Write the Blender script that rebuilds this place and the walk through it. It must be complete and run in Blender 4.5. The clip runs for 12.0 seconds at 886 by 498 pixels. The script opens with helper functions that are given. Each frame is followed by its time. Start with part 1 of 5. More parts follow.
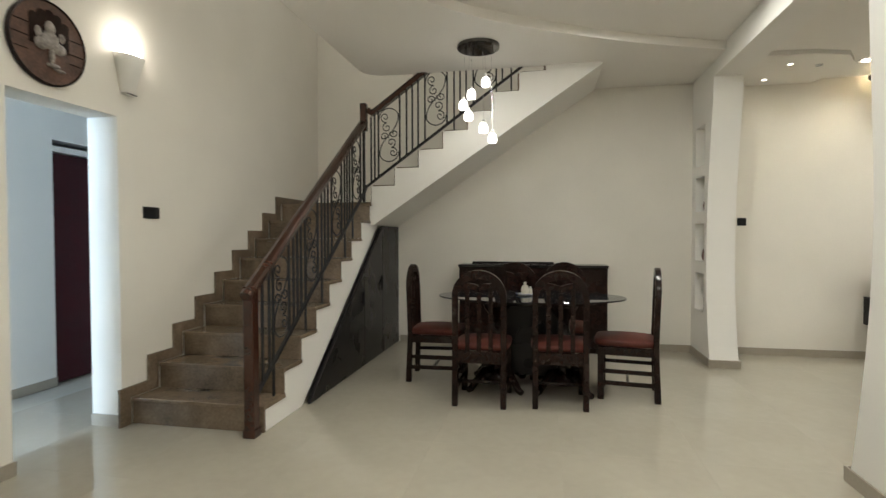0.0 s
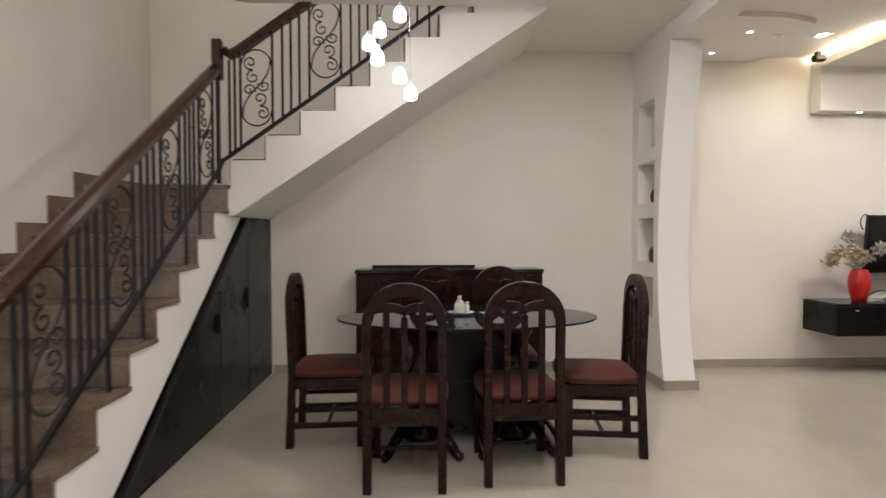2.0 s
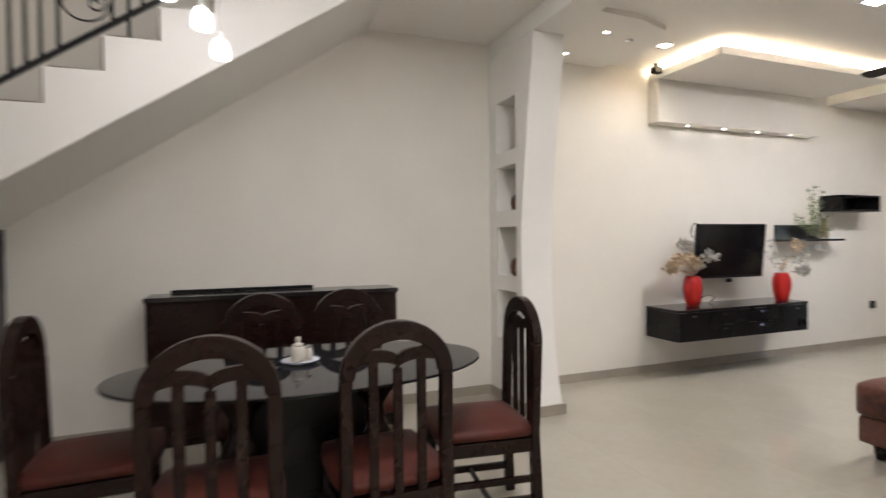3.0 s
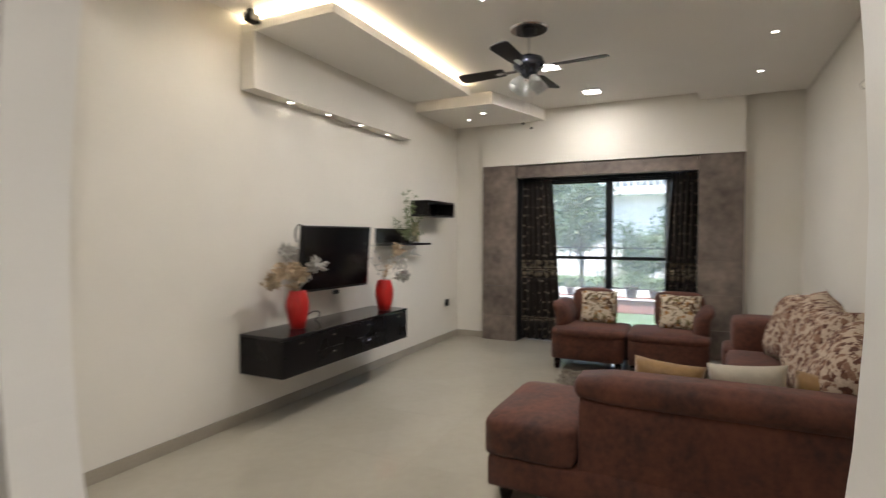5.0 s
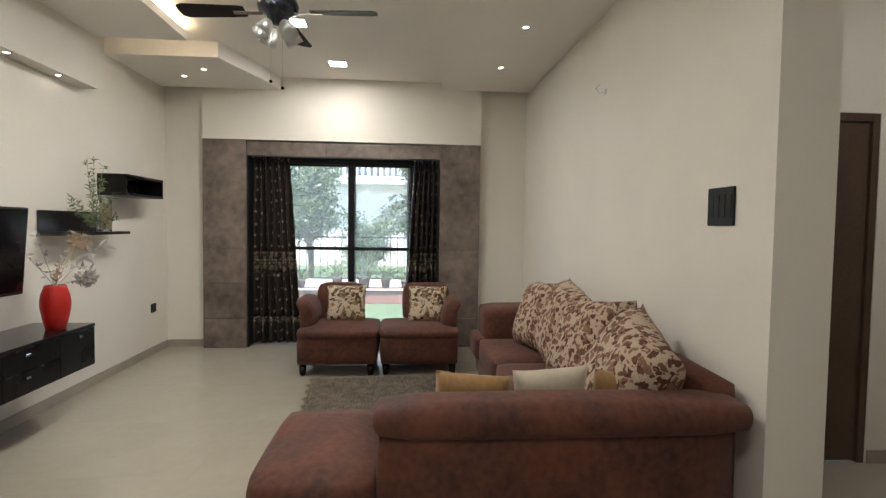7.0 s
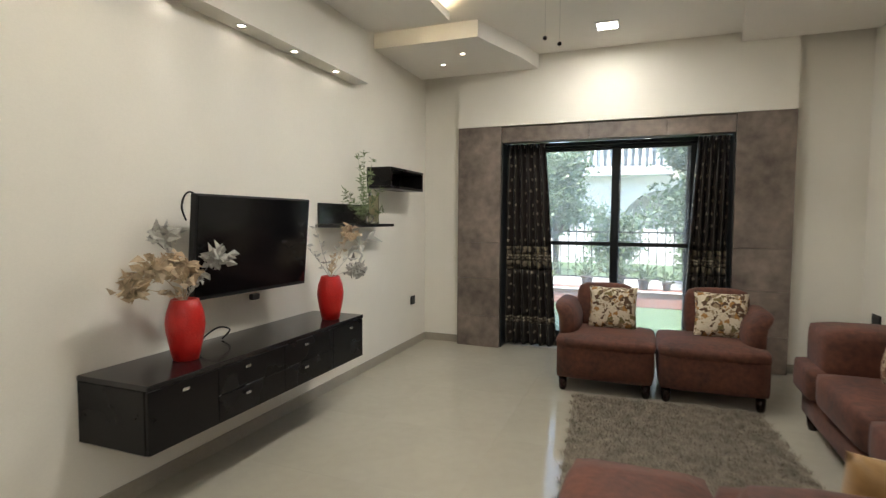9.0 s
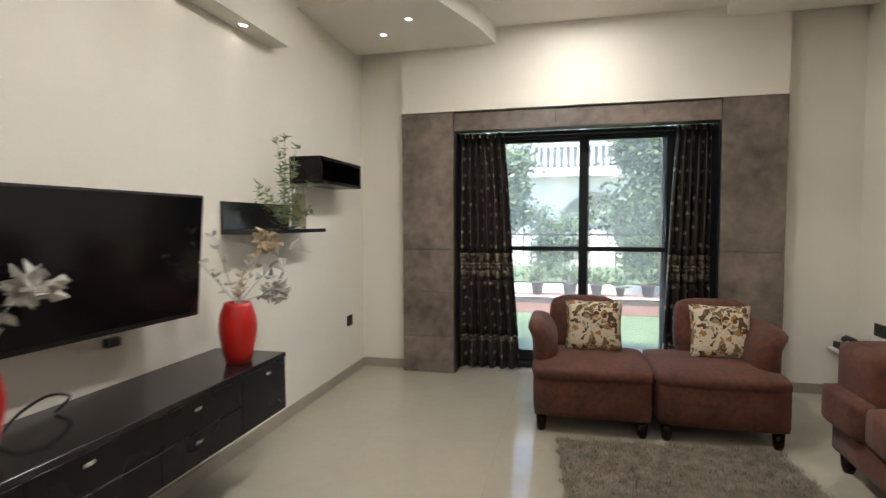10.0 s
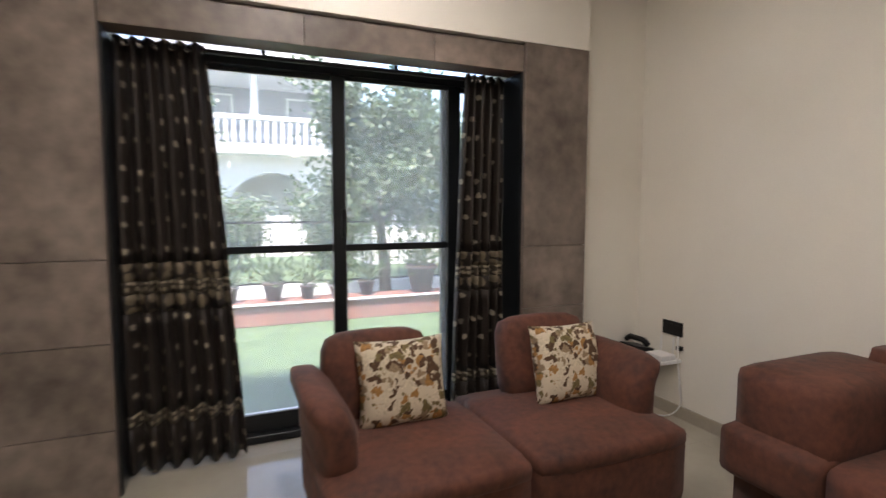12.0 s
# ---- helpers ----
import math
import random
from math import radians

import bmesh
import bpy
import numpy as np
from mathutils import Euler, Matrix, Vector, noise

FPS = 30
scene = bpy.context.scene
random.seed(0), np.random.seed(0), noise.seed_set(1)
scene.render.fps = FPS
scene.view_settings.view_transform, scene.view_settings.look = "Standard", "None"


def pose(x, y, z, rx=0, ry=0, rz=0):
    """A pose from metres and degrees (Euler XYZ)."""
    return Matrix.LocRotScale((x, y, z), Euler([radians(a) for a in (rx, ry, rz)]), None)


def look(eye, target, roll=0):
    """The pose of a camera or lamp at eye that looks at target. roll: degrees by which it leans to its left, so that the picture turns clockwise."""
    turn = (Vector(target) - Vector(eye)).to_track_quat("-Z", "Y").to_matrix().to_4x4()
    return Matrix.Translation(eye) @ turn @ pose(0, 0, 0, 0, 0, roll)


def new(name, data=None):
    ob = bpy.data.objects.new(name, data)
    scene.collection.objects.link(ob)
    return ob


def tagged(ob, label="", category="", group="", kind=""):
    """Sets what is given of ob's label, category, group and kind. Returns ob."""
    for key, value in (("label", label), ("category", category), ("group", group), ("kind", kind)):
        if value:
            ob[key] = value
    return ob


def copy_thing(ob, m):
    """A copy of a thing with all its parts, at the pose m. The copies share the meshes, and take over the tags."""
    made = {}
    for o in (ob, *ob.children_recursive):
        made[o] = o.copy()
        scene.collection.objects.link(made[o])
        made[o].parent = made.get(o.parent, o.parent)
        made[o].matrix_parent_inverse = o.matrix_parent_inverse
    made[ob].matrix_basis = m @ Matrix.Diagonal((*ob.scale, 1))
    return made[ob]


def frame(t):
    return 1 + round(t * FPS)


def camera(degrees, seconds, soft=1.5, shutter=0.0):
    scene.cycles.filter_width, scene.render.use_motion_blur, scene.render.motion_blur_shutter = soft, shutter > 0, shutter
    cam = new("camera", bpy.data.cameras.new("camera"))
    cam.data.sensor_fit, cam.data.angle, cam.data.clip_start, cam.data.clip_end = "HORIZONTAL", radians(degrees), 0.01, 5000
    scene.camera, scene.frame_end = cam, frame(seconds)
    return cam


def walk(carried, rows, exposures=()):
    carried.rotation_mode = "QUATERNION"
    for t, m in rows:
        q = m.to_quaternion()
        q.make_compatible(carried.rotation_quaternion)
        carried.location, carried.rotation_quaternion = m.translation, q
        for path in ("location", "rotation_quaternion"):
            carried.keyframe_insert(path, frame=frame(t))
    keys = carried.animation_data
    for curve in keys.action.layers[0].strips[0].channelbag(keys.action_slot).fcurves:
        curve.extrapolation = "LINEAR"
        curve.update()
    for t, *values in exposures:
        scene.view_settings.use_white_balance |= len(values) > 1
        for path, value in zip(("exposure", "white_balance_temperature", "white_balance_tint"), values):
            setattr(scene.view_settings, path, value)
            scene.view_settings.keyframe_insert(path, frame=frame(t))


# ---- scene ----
cam = camera(80.8, 12.0, soft=1.3, shutter=0.5)
PATH = [
    (0, (-0.196, -0.326, 1.317), (-0.582, 1.636, 1.268), -0.1),
    (0.5, (-0.304, -0.089, 1.286), (-0.565, 1.893, 1.224), 0.0),
    (1, (-0.417, 0.23, 1.296), (-0.585, 2.222, 1.237), 0.5),
    (1.5, (-0.571, 0.631, 1.296), (-0.605, 2.629, 1.223), 0.1),
    (2, (-0.618, 1.047, 1.295), (-0.528, 3.044, 1.241), -0.1),
    (2.5, (-0.597, 1.445, 1.289), (-0.258, 3.416, 1.263), 0.1),
    (3, (-0.596, 1.88, 1.343), (0.124, 3.746, 1.308), -0.6),
    (3.5, (-0.426, 2.234, 1.352), (0.654, 3.917, 1.316), -0.7),
    (3.7, (-0.329, 2.325, 1.351), (0.872, 3.923, 1.317), -0.8),
    (5.3, (0.516, 3.066, 1.402), (2.406, 3.719, 1.354), -0.0),
    (5.5, (0.62, 3.152, 1.388), (2.559, 3.642, 1.345), -0.2),
    (6, (0.836, 3.286, 1.426), (2.83, 3.426, 1.381), -0.1),
    (6.5, (0.957, 3.325, 1.425), (2.951, 3.193, 1.36), 0.4),
    (7, (0.986, 3.358, 1.398), (2.977, 3.2, 1.308), 0.8),
    (7.5, (1.042, 3.27, 1.35), (3.021, 3.541, 1.252), 1.5),
    (7.7, (1.078, 3.312, 1.356), (3.031, 3.726, 1.247), 1.5),
    (9.3, (1.834, 3.783, 1.353), (3.698, 4.5, 1.239), 0.3),
    (9.5, (1.992, 3.854, 1.353), (3.876, 4.518, 1.249), 0.4),
    (10, (2.419, 4.104, 1.347), (4.362, 4.566, 1.246), -0.2),
    (10.5, (2.877, 4.286, 1.351), (4.862, 4.499, 1.239), -0.3),
    (11, (3.337, 4.421, 1.342), (5.327, 4.288, 1.188), -0.5),
    (11.5, (3.787, 4.568, 1.344), (5.729, 4.115, 1.185), -0.5),
    (12, (4.206, 4.602, 1.348), (6.041, 3.823, 1.187), 0.1),
]
walk(cam, [(t, look(eye, target, roll)) for t, eye, target, roll in PATH], exposures=[(0, 3.2, 6480, 5), (1.0, 3.24, 6480, 14), (1.5, 3.28, 6420, 14), (2.5, 3.46, 6200, 15), (3.7, 3.3, 6100, 15), (5.5, 2.92, 6480, 12), (6.5, 3.0, 6480, 13), (7.7, 3.1, 6480, 6), (9.5, 3.1, 6520, 8), (10.0, 3.14, 6520, 9), (11.0, 3.11, 6550, 13), (12.0, 3.04, 6700, 17)])

# ---- light ----
W = bpy.data.worlds.new("sky")
scene.world = W
W.use_nodes = True
sky = W.node_tree.nodes.new("ShaderNodeTexSky")
sky.sky_type = "NISHITA"
sky.sun_disc = False
sky.sun_elevation, sky.sun_rotation = radians(66), radians(299)
sky.altitude = 500
bg = W.node_tree.nodes["Background"]
bg.inputs[1].default_value = 0.10
W.node_tree.links.new(sky.outputs[0], bg.inputs[0])
sun = new("sun", bpy.data.lights.new("sun", "SUN"))
sun.data.energy, sun.data.angle, sun.data.color = 2.3, radians(6), (1, 0.95, 0.90)
sun.matrix_world = look((-2.6, 10.4, 30), (9, 4, 0))


def area_lamp(name, x, y, z, sx, sy, watts, col, rot=(0, 0, 0)):
    l = bpy.data.lights.new(name, "AREA")
    l.shape, l.size, l.size_y, l.energy, l.color = "RECTANGLE", sx, sy, watts, col
    o = new(name, l)
    o.matrix_world = pose(x, y, z, *rot)
    return o


def point_lamp(name, x, y, z, watts, col, r=0.03):
    l = bpy.data.lights.new(name, "POINT")
    l.energy, l.color, l.shadow_soft_size = watts, col, r
    o = new(name, l)
    o.location = (x, y, z)
    return o


def spot_lamp(name, x, y, z, watts, col, deg=70, blend=0.6):
    l = bpy.data.lights.new(name, "SPOT")
    l.energy, l.color, l.shadow_soft_size, l.spot_size, l.spot_blend = watts, col, 0.02, radians(deg), blend
    o = new(name, l)
    o.location = (x, y, z)
    return o


COOL, NEUT, WARM = (0.9, 0.95, 1.0), (1.0, 0.97, 0.93), (1.0, 0.80, 0.54)
PANELS = [(3.60, 4.19, 3.0), (5.28, 4.22, 3.0), (6.31, 4.01, 3.0)]
# Unseen light, added only to brighten the passage behind the partition.
ADDED_PASSAGE_PANELS = [(2.75, 0.6, 3.0)]
# First panel is known; the other three are unseen, added to fill the room.
DINING_PANELS = [(0.72, 3.7, 3.10), (-0.6, 1.9, 3.10), (0.72, 0.9, 3.10), (-0.6, -0.2, 3.10)]
for px, py, pz in PANELS:
    area_lamp("panel_lamp", px, py, pz - 0.022, 0.16, 0.16, 1.05 if px > 6 else 2.85, NEUT)
for px, py, pz in ADDED_PASSAGE_PANELS:
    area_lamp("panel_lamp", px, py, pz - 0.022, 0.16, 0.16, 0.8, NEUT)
for px, py, pz in DINING_PANELS:
    area_lamp("panel_lamp", px, py, pz - 0.022, 0.16, 0.16, 2.4, NEUT)
PENDANTS = [(-0.742, 4.50, 2.745), (-0.872, 4.48, 2.635), (-0.935, 4.40, 2.52), (-0.874, 4.31, 2.40), (-0.736, 4.27, 2.277), (-0.672, 4.44, 2.218)]
SCONCE = (-3.07, 2.835, 2.575)
STRIP_SPOTS = [3.60, 4.08, 4.57, 5.07]
SPOTS = [(4.97, 2.43, 2.92), (6.0, 2.43, 2.92), (6.46, 5.55, 2.86), (6.2, 5.26, 2.86), (2.06, 5.75, 2.96), (2.1, 5.25, 2.96)]

# ---- materials ----


def material(name, col, rough=0.5, metal=0.0, var=0.12, scale=3.0, fine=40.0, bump=0.05, spec=0.5, col2=None, coat=0.0, sheen=0.0, island=0.0, tight=0.2):
    m = bpy.data.materials.new(name)
    m.use_nodes = True
    nt = m.node_tree
    b = nt.nodes["Principled BSDF"]
    tc = nt.nodes.new("ShaderNodeTexCoord")
    n1, n2 = nt.nodes.new("ShaderNodeTexNoise"), nt.nodes.new("ShaderNodeTexNoise")
    n1.inputs["Scale"].default_value, n2.inputs["Scale"].default_value = scale, fine
    n1.inputs["Detail"].default_value = 5
    n2.inputs["Detail"].default_value = 4
    for n in (n1, n2):
        nt.links.new(tc.outputs["Object"], n.inputs["Vector"])
    mix = nt.nodes.new("ShaderNodeMix")
    mix.data_type = "FLOAT"
    mix.inputs[0].default_value = 0.4
    nt.links.new(n1.outputs["Fac"], mix.inputs[2])
    nt.links.new(n2.outputs["Fac"], mix.inputs[3])
    ramp = nt.nodes.new("ShaderNodeValToRGB")
    ramp.color_ramp.elements[0].position, ramp.color_ramp.elements[1].position = 0.5 - tight, 0.5 + tight
    lo = [c * (1 - var) for c in col]
    hi = col2 or [min(1, c * (1 + var)) for c in col]
    ramp.color_ramp.elements[0].color, ramp.color_ramp.elements[1].color = (*lo, 1), (*hi, 1)
    nt.links.new(mix.outputs[0], ramp.inputs[0])
    out = ramp.outputs[0]
    if island:
        oi = nt.nodes.new("ShaderNodeObjectInfo")
        hsv = nt.nodes.new("ShaderNodeHueSaturation")
        mr = nt.nodes.new("ShaderNodeMapRange")
        mr.inputs[3].default_value, mr.inputs[4].default_value = 1 - island, 1 + island
        nt.links.new(oi.outputs["Random"], mr.inputs[0])
        nt.links.new(mr.outputs[0], hsv.inputs["Value"])
        nt.links.new(out, hsv.inputs["Color"])
        out = hsv.outputs[0]
    nt.links.new(out, b.inputs["Base Color"])
    b.inputs["Metallic"].default_value = metal
    b.inputs["Specular IOR Level"].default_value = spec
    b.inputs["Coat Weight"].default_value = coat
    b.inputs["Sheen Weight"].default_value = sheen
    rr = nt.nodes.new("ShaderNodeMapRange")
    rr.inputs[3].default_value, rr.inputs[4].default_value = max(0.02, rough * 0.8), min(1, rough * 1.2)
    nt.links.new(n1.outputs["Fac"], rr.inputs[0])
    nt.links.new(rr.outputs[0], b.inputs["Roughness"])
    if bump:
        bp = nt.nodes.new("ShaderNodeBump")
        bp.inputs["Strength"].default_value, bp.inputs["Distance"].default_value = bump, 0.01
        nt.links.new(n2.outputs["Fac"], bp.inputs["Height"])
        nt.links.new(bp.outputs[0], b.inputs["Normal"])
    return m


def glow(name, col, strength):
    m = bpy.data.materials.new(name)
    m.use_nodes = True
    b = m.node_tree.nodes["Principled BSDF"]
    b.inputs["Base Color"].default_value = (0.8, 0.8, 0.8, 1)
    b.inputs["Emission Color"].default_value = (*col, 1)
    b.inputs["Emission Strength"].default_value = strength
    return m


def glass(name, col=(1, 1, 1), rough=0.0, weight=1.0):
    m = bpy.data.materials.new(name)
    m.use_nodes = True
    b = m.node_tree.nodes["Principled BSDF"]
    b.inputs["Base Color"].default_value = (*col, 1)
    b.inputs["Transmission Weight"].default_value = weight
    b.inputs["Roughness"].default_value = rough
    b.inputs["IOR"].default_value = 1.45
    return m


WALL = material("cream_wall_paint", (0.76, 0.725, 0.65), 0.6, var=0.05, scale=1.6, fine=160, bump=0.04, spec=0.22)
WHITE = material("white_paint", (0.82, 0.80, 0.75), 0.5, var=0.03, scale=1.5, fine=160, bump=0.02, spec=0.3)
CEIL = material("ceiling_paint", (0.84, 0.81, 0.755), 0.6, var=0.025, scale=1.2, fine=160, bump=0.02, spec=0.2)
TILE = material("polished_floor_tile", (0.405, 0.372, 0.305), 0.07, var=0.06, scale=2.2, fine=14, bump=0.0, spec=0.5, island=0.01)
GROUT = material("tile_joint", (0.36, 0.33, 0.275), 0.8, var=0.1)
SKIRT = material("skirting_stone", (0.34, 0.30, 0.24), 0.35, var=0.12, scale=4, fine=60, bump=0.02)
GRANITE = material("brown_granite", (0.165, 0.122, 0.083), 0.24, var=0.5, scale=5, fine=55, bump=0.02)
STONE = material("grey_cladding_stone", (0.13, 0.100, 0.083), 0.40, var=0.38, scale=2.8, fine=13, bump=0.06, tight=0.18, col2=(0.265, 0.213, 0.178), island=0.12)
PASSDOOR = material("brown_door_veneer", (0.085, 0.052, 0.034), 0.45, var=0.3, scale=4, fine=40, bump=0.03)
WENGE = material("black_laminate", (0.005, 0.004, 0.0045), 0.28, var=0.25, spec=0.26, scale=3, fine=60, bump=0.01)
WENGE_TOP = material("black_gloss_top", (0.012, 0.011, 0.012), 0.14, var=0.2, scale=3, fine=60, bump=0.0)
CHAIRWOOD = material("dark_stained_wood", (0.0125, 0.0048, 0.0032), 0.24, var=0.45, spec=0.26, scale=5, fine=35, bump=0.03)
RAILWOOD = material("red_brown_handrail_wood", (0.040, 0.0135, 0.0075), 0.25, var=0.35, scale=5, fine=40, bump=0.02, coat=0.2)
IRON = material("black_wrought_iron", (0.012, 0.011, 0.011), 0.45, metal=0.3, var=0.3, scale=20, fine=120, bump=0.05)
REDSEAT = material("dark_red_seat_velvet", (0.075, 0.0145, 0.008), 0.6, var=0.4, scale=7, fine=50, bump=0.08, sheen=0.03, spec=0.3)
SUEDE = material("rust_brown_suede", (0.066, 0.0205, 0.0115), 0.8, var=0.5, scale=4.5, fine=30, bump=0.16, sheen=0.06, tight=0.19, col2=(0.155, 0.050, 0.028))
RED = material("red_glaze", (0.48, 0.012, 0.010), 0.3, var=0.15, scale=20, fine=90, bump=0.35)
BLACKPL = material("black_plastic", (0.008, 0.008, 0.0085), 0.45, spec=0.3, var=0.2, scale=10, fine=90, bump=0.0)
SCREEN = material("tv_screen", (0.004, 0.004, 0.005), 0.12, var=0.1, bump=0.0)
CHROME = material("polished_chrome", (0.75, 0.75, 0.77), 0.12, metal=1.0, var=0.05, bump=0.0)
DARKMIRROR = material("dark_mirror_steel", (0.12, 0.115, 0.11), 0.12, metal=1.0, var=0.1, bump=0.0)
ALU = material("black_aluminium_frame", (0.010, 0.012, 0.014), 0.35, metal=0.2, var=0.2, bump=0.0)
MAROON = material("maroon_curtain_cloth", (0.055, 0.006, 0.010), 0.8, var=0.3, scale=5, fine=70, bump=0.05)
CREAMGLAZE = material("cream_glaze", (0.55, 0.51, 0.43), 0.3, var=0.1, scale=12, fine=60, bump=0.0)
BROWN = material("brown_ceramic", (0.10, 0.035, 0.02), 0.3, var=0.3, scale=12, fine=60, bump=0.05)
GOLD = material("gold_satin", (0.33, 0.19, 0.07), 0.4, var=0.25, scale=12, fine=60, bump=0.05, sheen=0.3)
SILK = material("cream_satin", (0.55, 0.49, 0.38), 0.4, var=0.12, scale=10, fine=60, bump=0.04, sheen=0.3)
PLASTW = material("white_plastic", (0.72, 0.72, 0.72), 0.35, var=0.04, bump=0.0)
GLOW = glow("lit_panel", (1.0, 0.95, 0.88), 4.0)
GLOW_SHADE = glow("lit_pendant_glass", (1.0, 0.95, 0.9), 0.55)
GLOW_SCONCE = glow("sconce_glow_dome", (1.0, 0.9, 0.8), 3.0)
GLOW_LED = glow("warm_led_strip", (1.0, 0.82, 0.52), 1.6)
GLOW_SPOT = glow("lit_spot", (1.0, 0.92, 0.8), 4.0)


def hazy_glass(name, share):
    """Clear glass with a pale translucent film mixed in, to veil the view behind with haze."""
    m = glass(name)
    nt = m.node_tree
    b = nt.nodes["Principled BSDF"]
    film = nt.nodes.new("ShaderNodeBsdfTranslucent")
    film.inputs[0].default_value = (0.95, 0.90, 0.82, 1)
    n = nt.nodes.new("ShaderNodeTexNoise")
    n.inputs["Scale"].default_value, n.inputs["Detail"].default_value = 2.5, 6
    mr = nt.nodes.new("ShaderNodeMapRange")
    mr.inputs[3].default_value, mr.inputs[4].default_value = share * 0.5, share * 1.5
    nt.links.new(n.outputs["Fac"], mr.inputs[0])
    mx = nt.nodes.new("ShaderNodeMixShader")
    nt.links.new(mr.outputs[0], mx.inputs[0])
    nt.links.new(b.outputs[0], mx.inputs[1])
    nt.links.new(film.outputs[0], mx.inputs[2])
    nt.links.new(mx.outputs[0], nt.nodes["Material Output"].inputs[0])
    return m


CLEAR = glass("clear_glass")
# The film puts a bright haze over the garden view.
HAZY = hazy_glass("hazy_door_glass", 0.16)
TABLEGLASS = glass("smoked_table_glass", (0.022, 0.023, 0.026), 0.02, 0.4)
TABLEGLASS.node_tree.nodes["Principled BSDF"].inputs["Specular IOR Level"].default_value = 0.25
FROST = glass("frosted_glass", (0.9, 0.9, 0.88), 0.35, 0.7)
GRASS = material("lawn", (0.062, 0.115, 0.045), 0.9, var=0.4, scale=5, fine=80, bump=0.3, col2=(0.11, 0.165, 0.075))
LEAF = material("tree_leaf", (0.075, 0.135, 0.045), 0.55, var=0.45, scale=2.2, fine=20, bump=0.0, island=0.15, col2=(0.13, 0.20, 0.07))
LEAF.node_tree.nodes["Principled BSDF"].inputs["Transmission Weight"].default_value = 0.25
BARK = material("bark", (0.10, 0.075, 0.055), 0.9, var=0.35, scale=8, fine=60, bump=0.4)
REDBRICK = material("red_brick_coping", (0.26, 0.12, 0.09), 0.8, var=0.25, scale=6, fine=60, bump=0.1)
PAINTOUT = material("pale_outdoor_render", (0.78, 0.76, 0.74), 0.8, var=0.1, scale=2, fine=40, bump=0.05)
# Grey that carries the shade of the balcony recess in its colour.
RECESSGREY = material("recess_shade_grey", (0.32, 0.32, 0.34), 0.85, var=0.15, scale=2, fine=40, bump=0.05)
TERRA = material("dark_clay", (0.075, 0.048, 0.040), 0.8, var=0.2, scale=12, fine=80, bump=0.1)
SHAG = material("grey_brown_shag", (0.19, 0.155, 0.115), 0.95, var=0.45, scale=14, fine=110, bump=0.2, col2=(0.36, 0.31, 0.24))
DRYLEAF = material("dried_pale_leaf", (0.52, 0.41, 0.28), 0.8, var=0.35, scale=16, fine=60, bump=0.0)
SILVERLEAF = material("silver_grey_leaf", (0.46, 0.45, 0.41), 0.7, var=0.3, scale=16, fine=60, bump=0.0)
GREENLEAF = material("green_spray_leaf", (0.17, 0.22, 0.10), 0.6, var=0.4, scale=14, fine=60, bump=0.0)


def woven(name, ground, motif, su, sv, size, offset=0.0, rough=0.5):
    """Jacquard cloth: a regular grid of small motifs laid along the cloth's own width and height."""
    m = bpy.data.materials.new(name)
    m.use_nodes = True
    nt = m.node_tree
    b = nt.nodes["Principled BSDF"]
    tc = nt.nodes.new("ShaderNodeTexCoord")
    mp = nt.nodes.new("ShaderNodeMapping")
    mp.inputs["Scale"].default_value = (su, sv, 1)
    mp.inputs["Location"].default_value = (0, offset, 0)
    nt.links.new(tc.outputs["UV"], mp.inputs[0])
    v = nt.nodes.new("ShaderNodeTexVoronoi")
    v.voronoi_dimensions = "2D"
    v.inputs["Scale"].default_value = 1
    v.inputs["Randomness"].default_value = 0.45
    nt.links.new(mp.outputs[0], v.inputs["Vector"])
    ns = nt.nodes.new("ShaderNodeTexNoise")
    ns.inputs["Scale"].default_value = 55
    nt.links.new(tc.outputs["UV"], ns.inputs["Vector"])
    ad = nt.nodes.new("ShaderNodeMath")
    ad.operation = "MULTIPLY_ADD"
    ad.inputs[1].default_value, ad.inputs[2].default_value = 0.22, -0.11
    nt.links.new(ns.outputs["Fac"], ad.inputs[0])
    su_ = nt.nodes.new("ShaderNodeMath")
    nt.links.new(v.outputs["Distance"], su_.inputs[0])
    nt.links.new(ad.outputs[0], su_.inputs[1])
    ramp = nt.nodes.new("ShaderNodeValToRGB")
    ramp.color_ramp.elements[0].position, ramp.color_ramp.elements[1].position = size, size + 0.05
    ramp.color_ramp.elements[0].color, ramp.color_ramp.elements[1].color = (*motif, 1), (*ground, 1)
    nt.links.new(su_.outputs[0], ramp.inputs[0])
    big = nt.nodes.new("ShaderNodeTexNoise")
    big.inputs["Scale"].default_value = 5
    nt.links.new(tc.outputs["UV"], big.inputs["Vector"])
    mx = nt.nodes.new("ShaderNodeMix")
    mx.data_type, mx.blend_type = "RGBA", "MULTIPLY"
    mx.inputs[0].default_value = 0.5
    nt.links.new(ramp.outputs[0], mx.inputs[6])
    nt.links.new(big.outputs["Fac"], mx.inputs[7])
    nt.links.new(mx.outputs[2], b.inputs["Base Color"])
    b.inputs["Roughness"].default_value = rough
    b.inputs["Sheen Weight"].default_value = 0.03
    bp = nt.nodes.new("ShaderNodeBump")
    bp.inputs["Strength"].default_value, bp.inputs["Distance"].default_value = 0.15, 0.01
    nt.links.new(ns.outputs["Fac"], bp.inputs["Height"])
    nt.links.new(bp.outputs[0], b.inputs["Normal"])
    return m


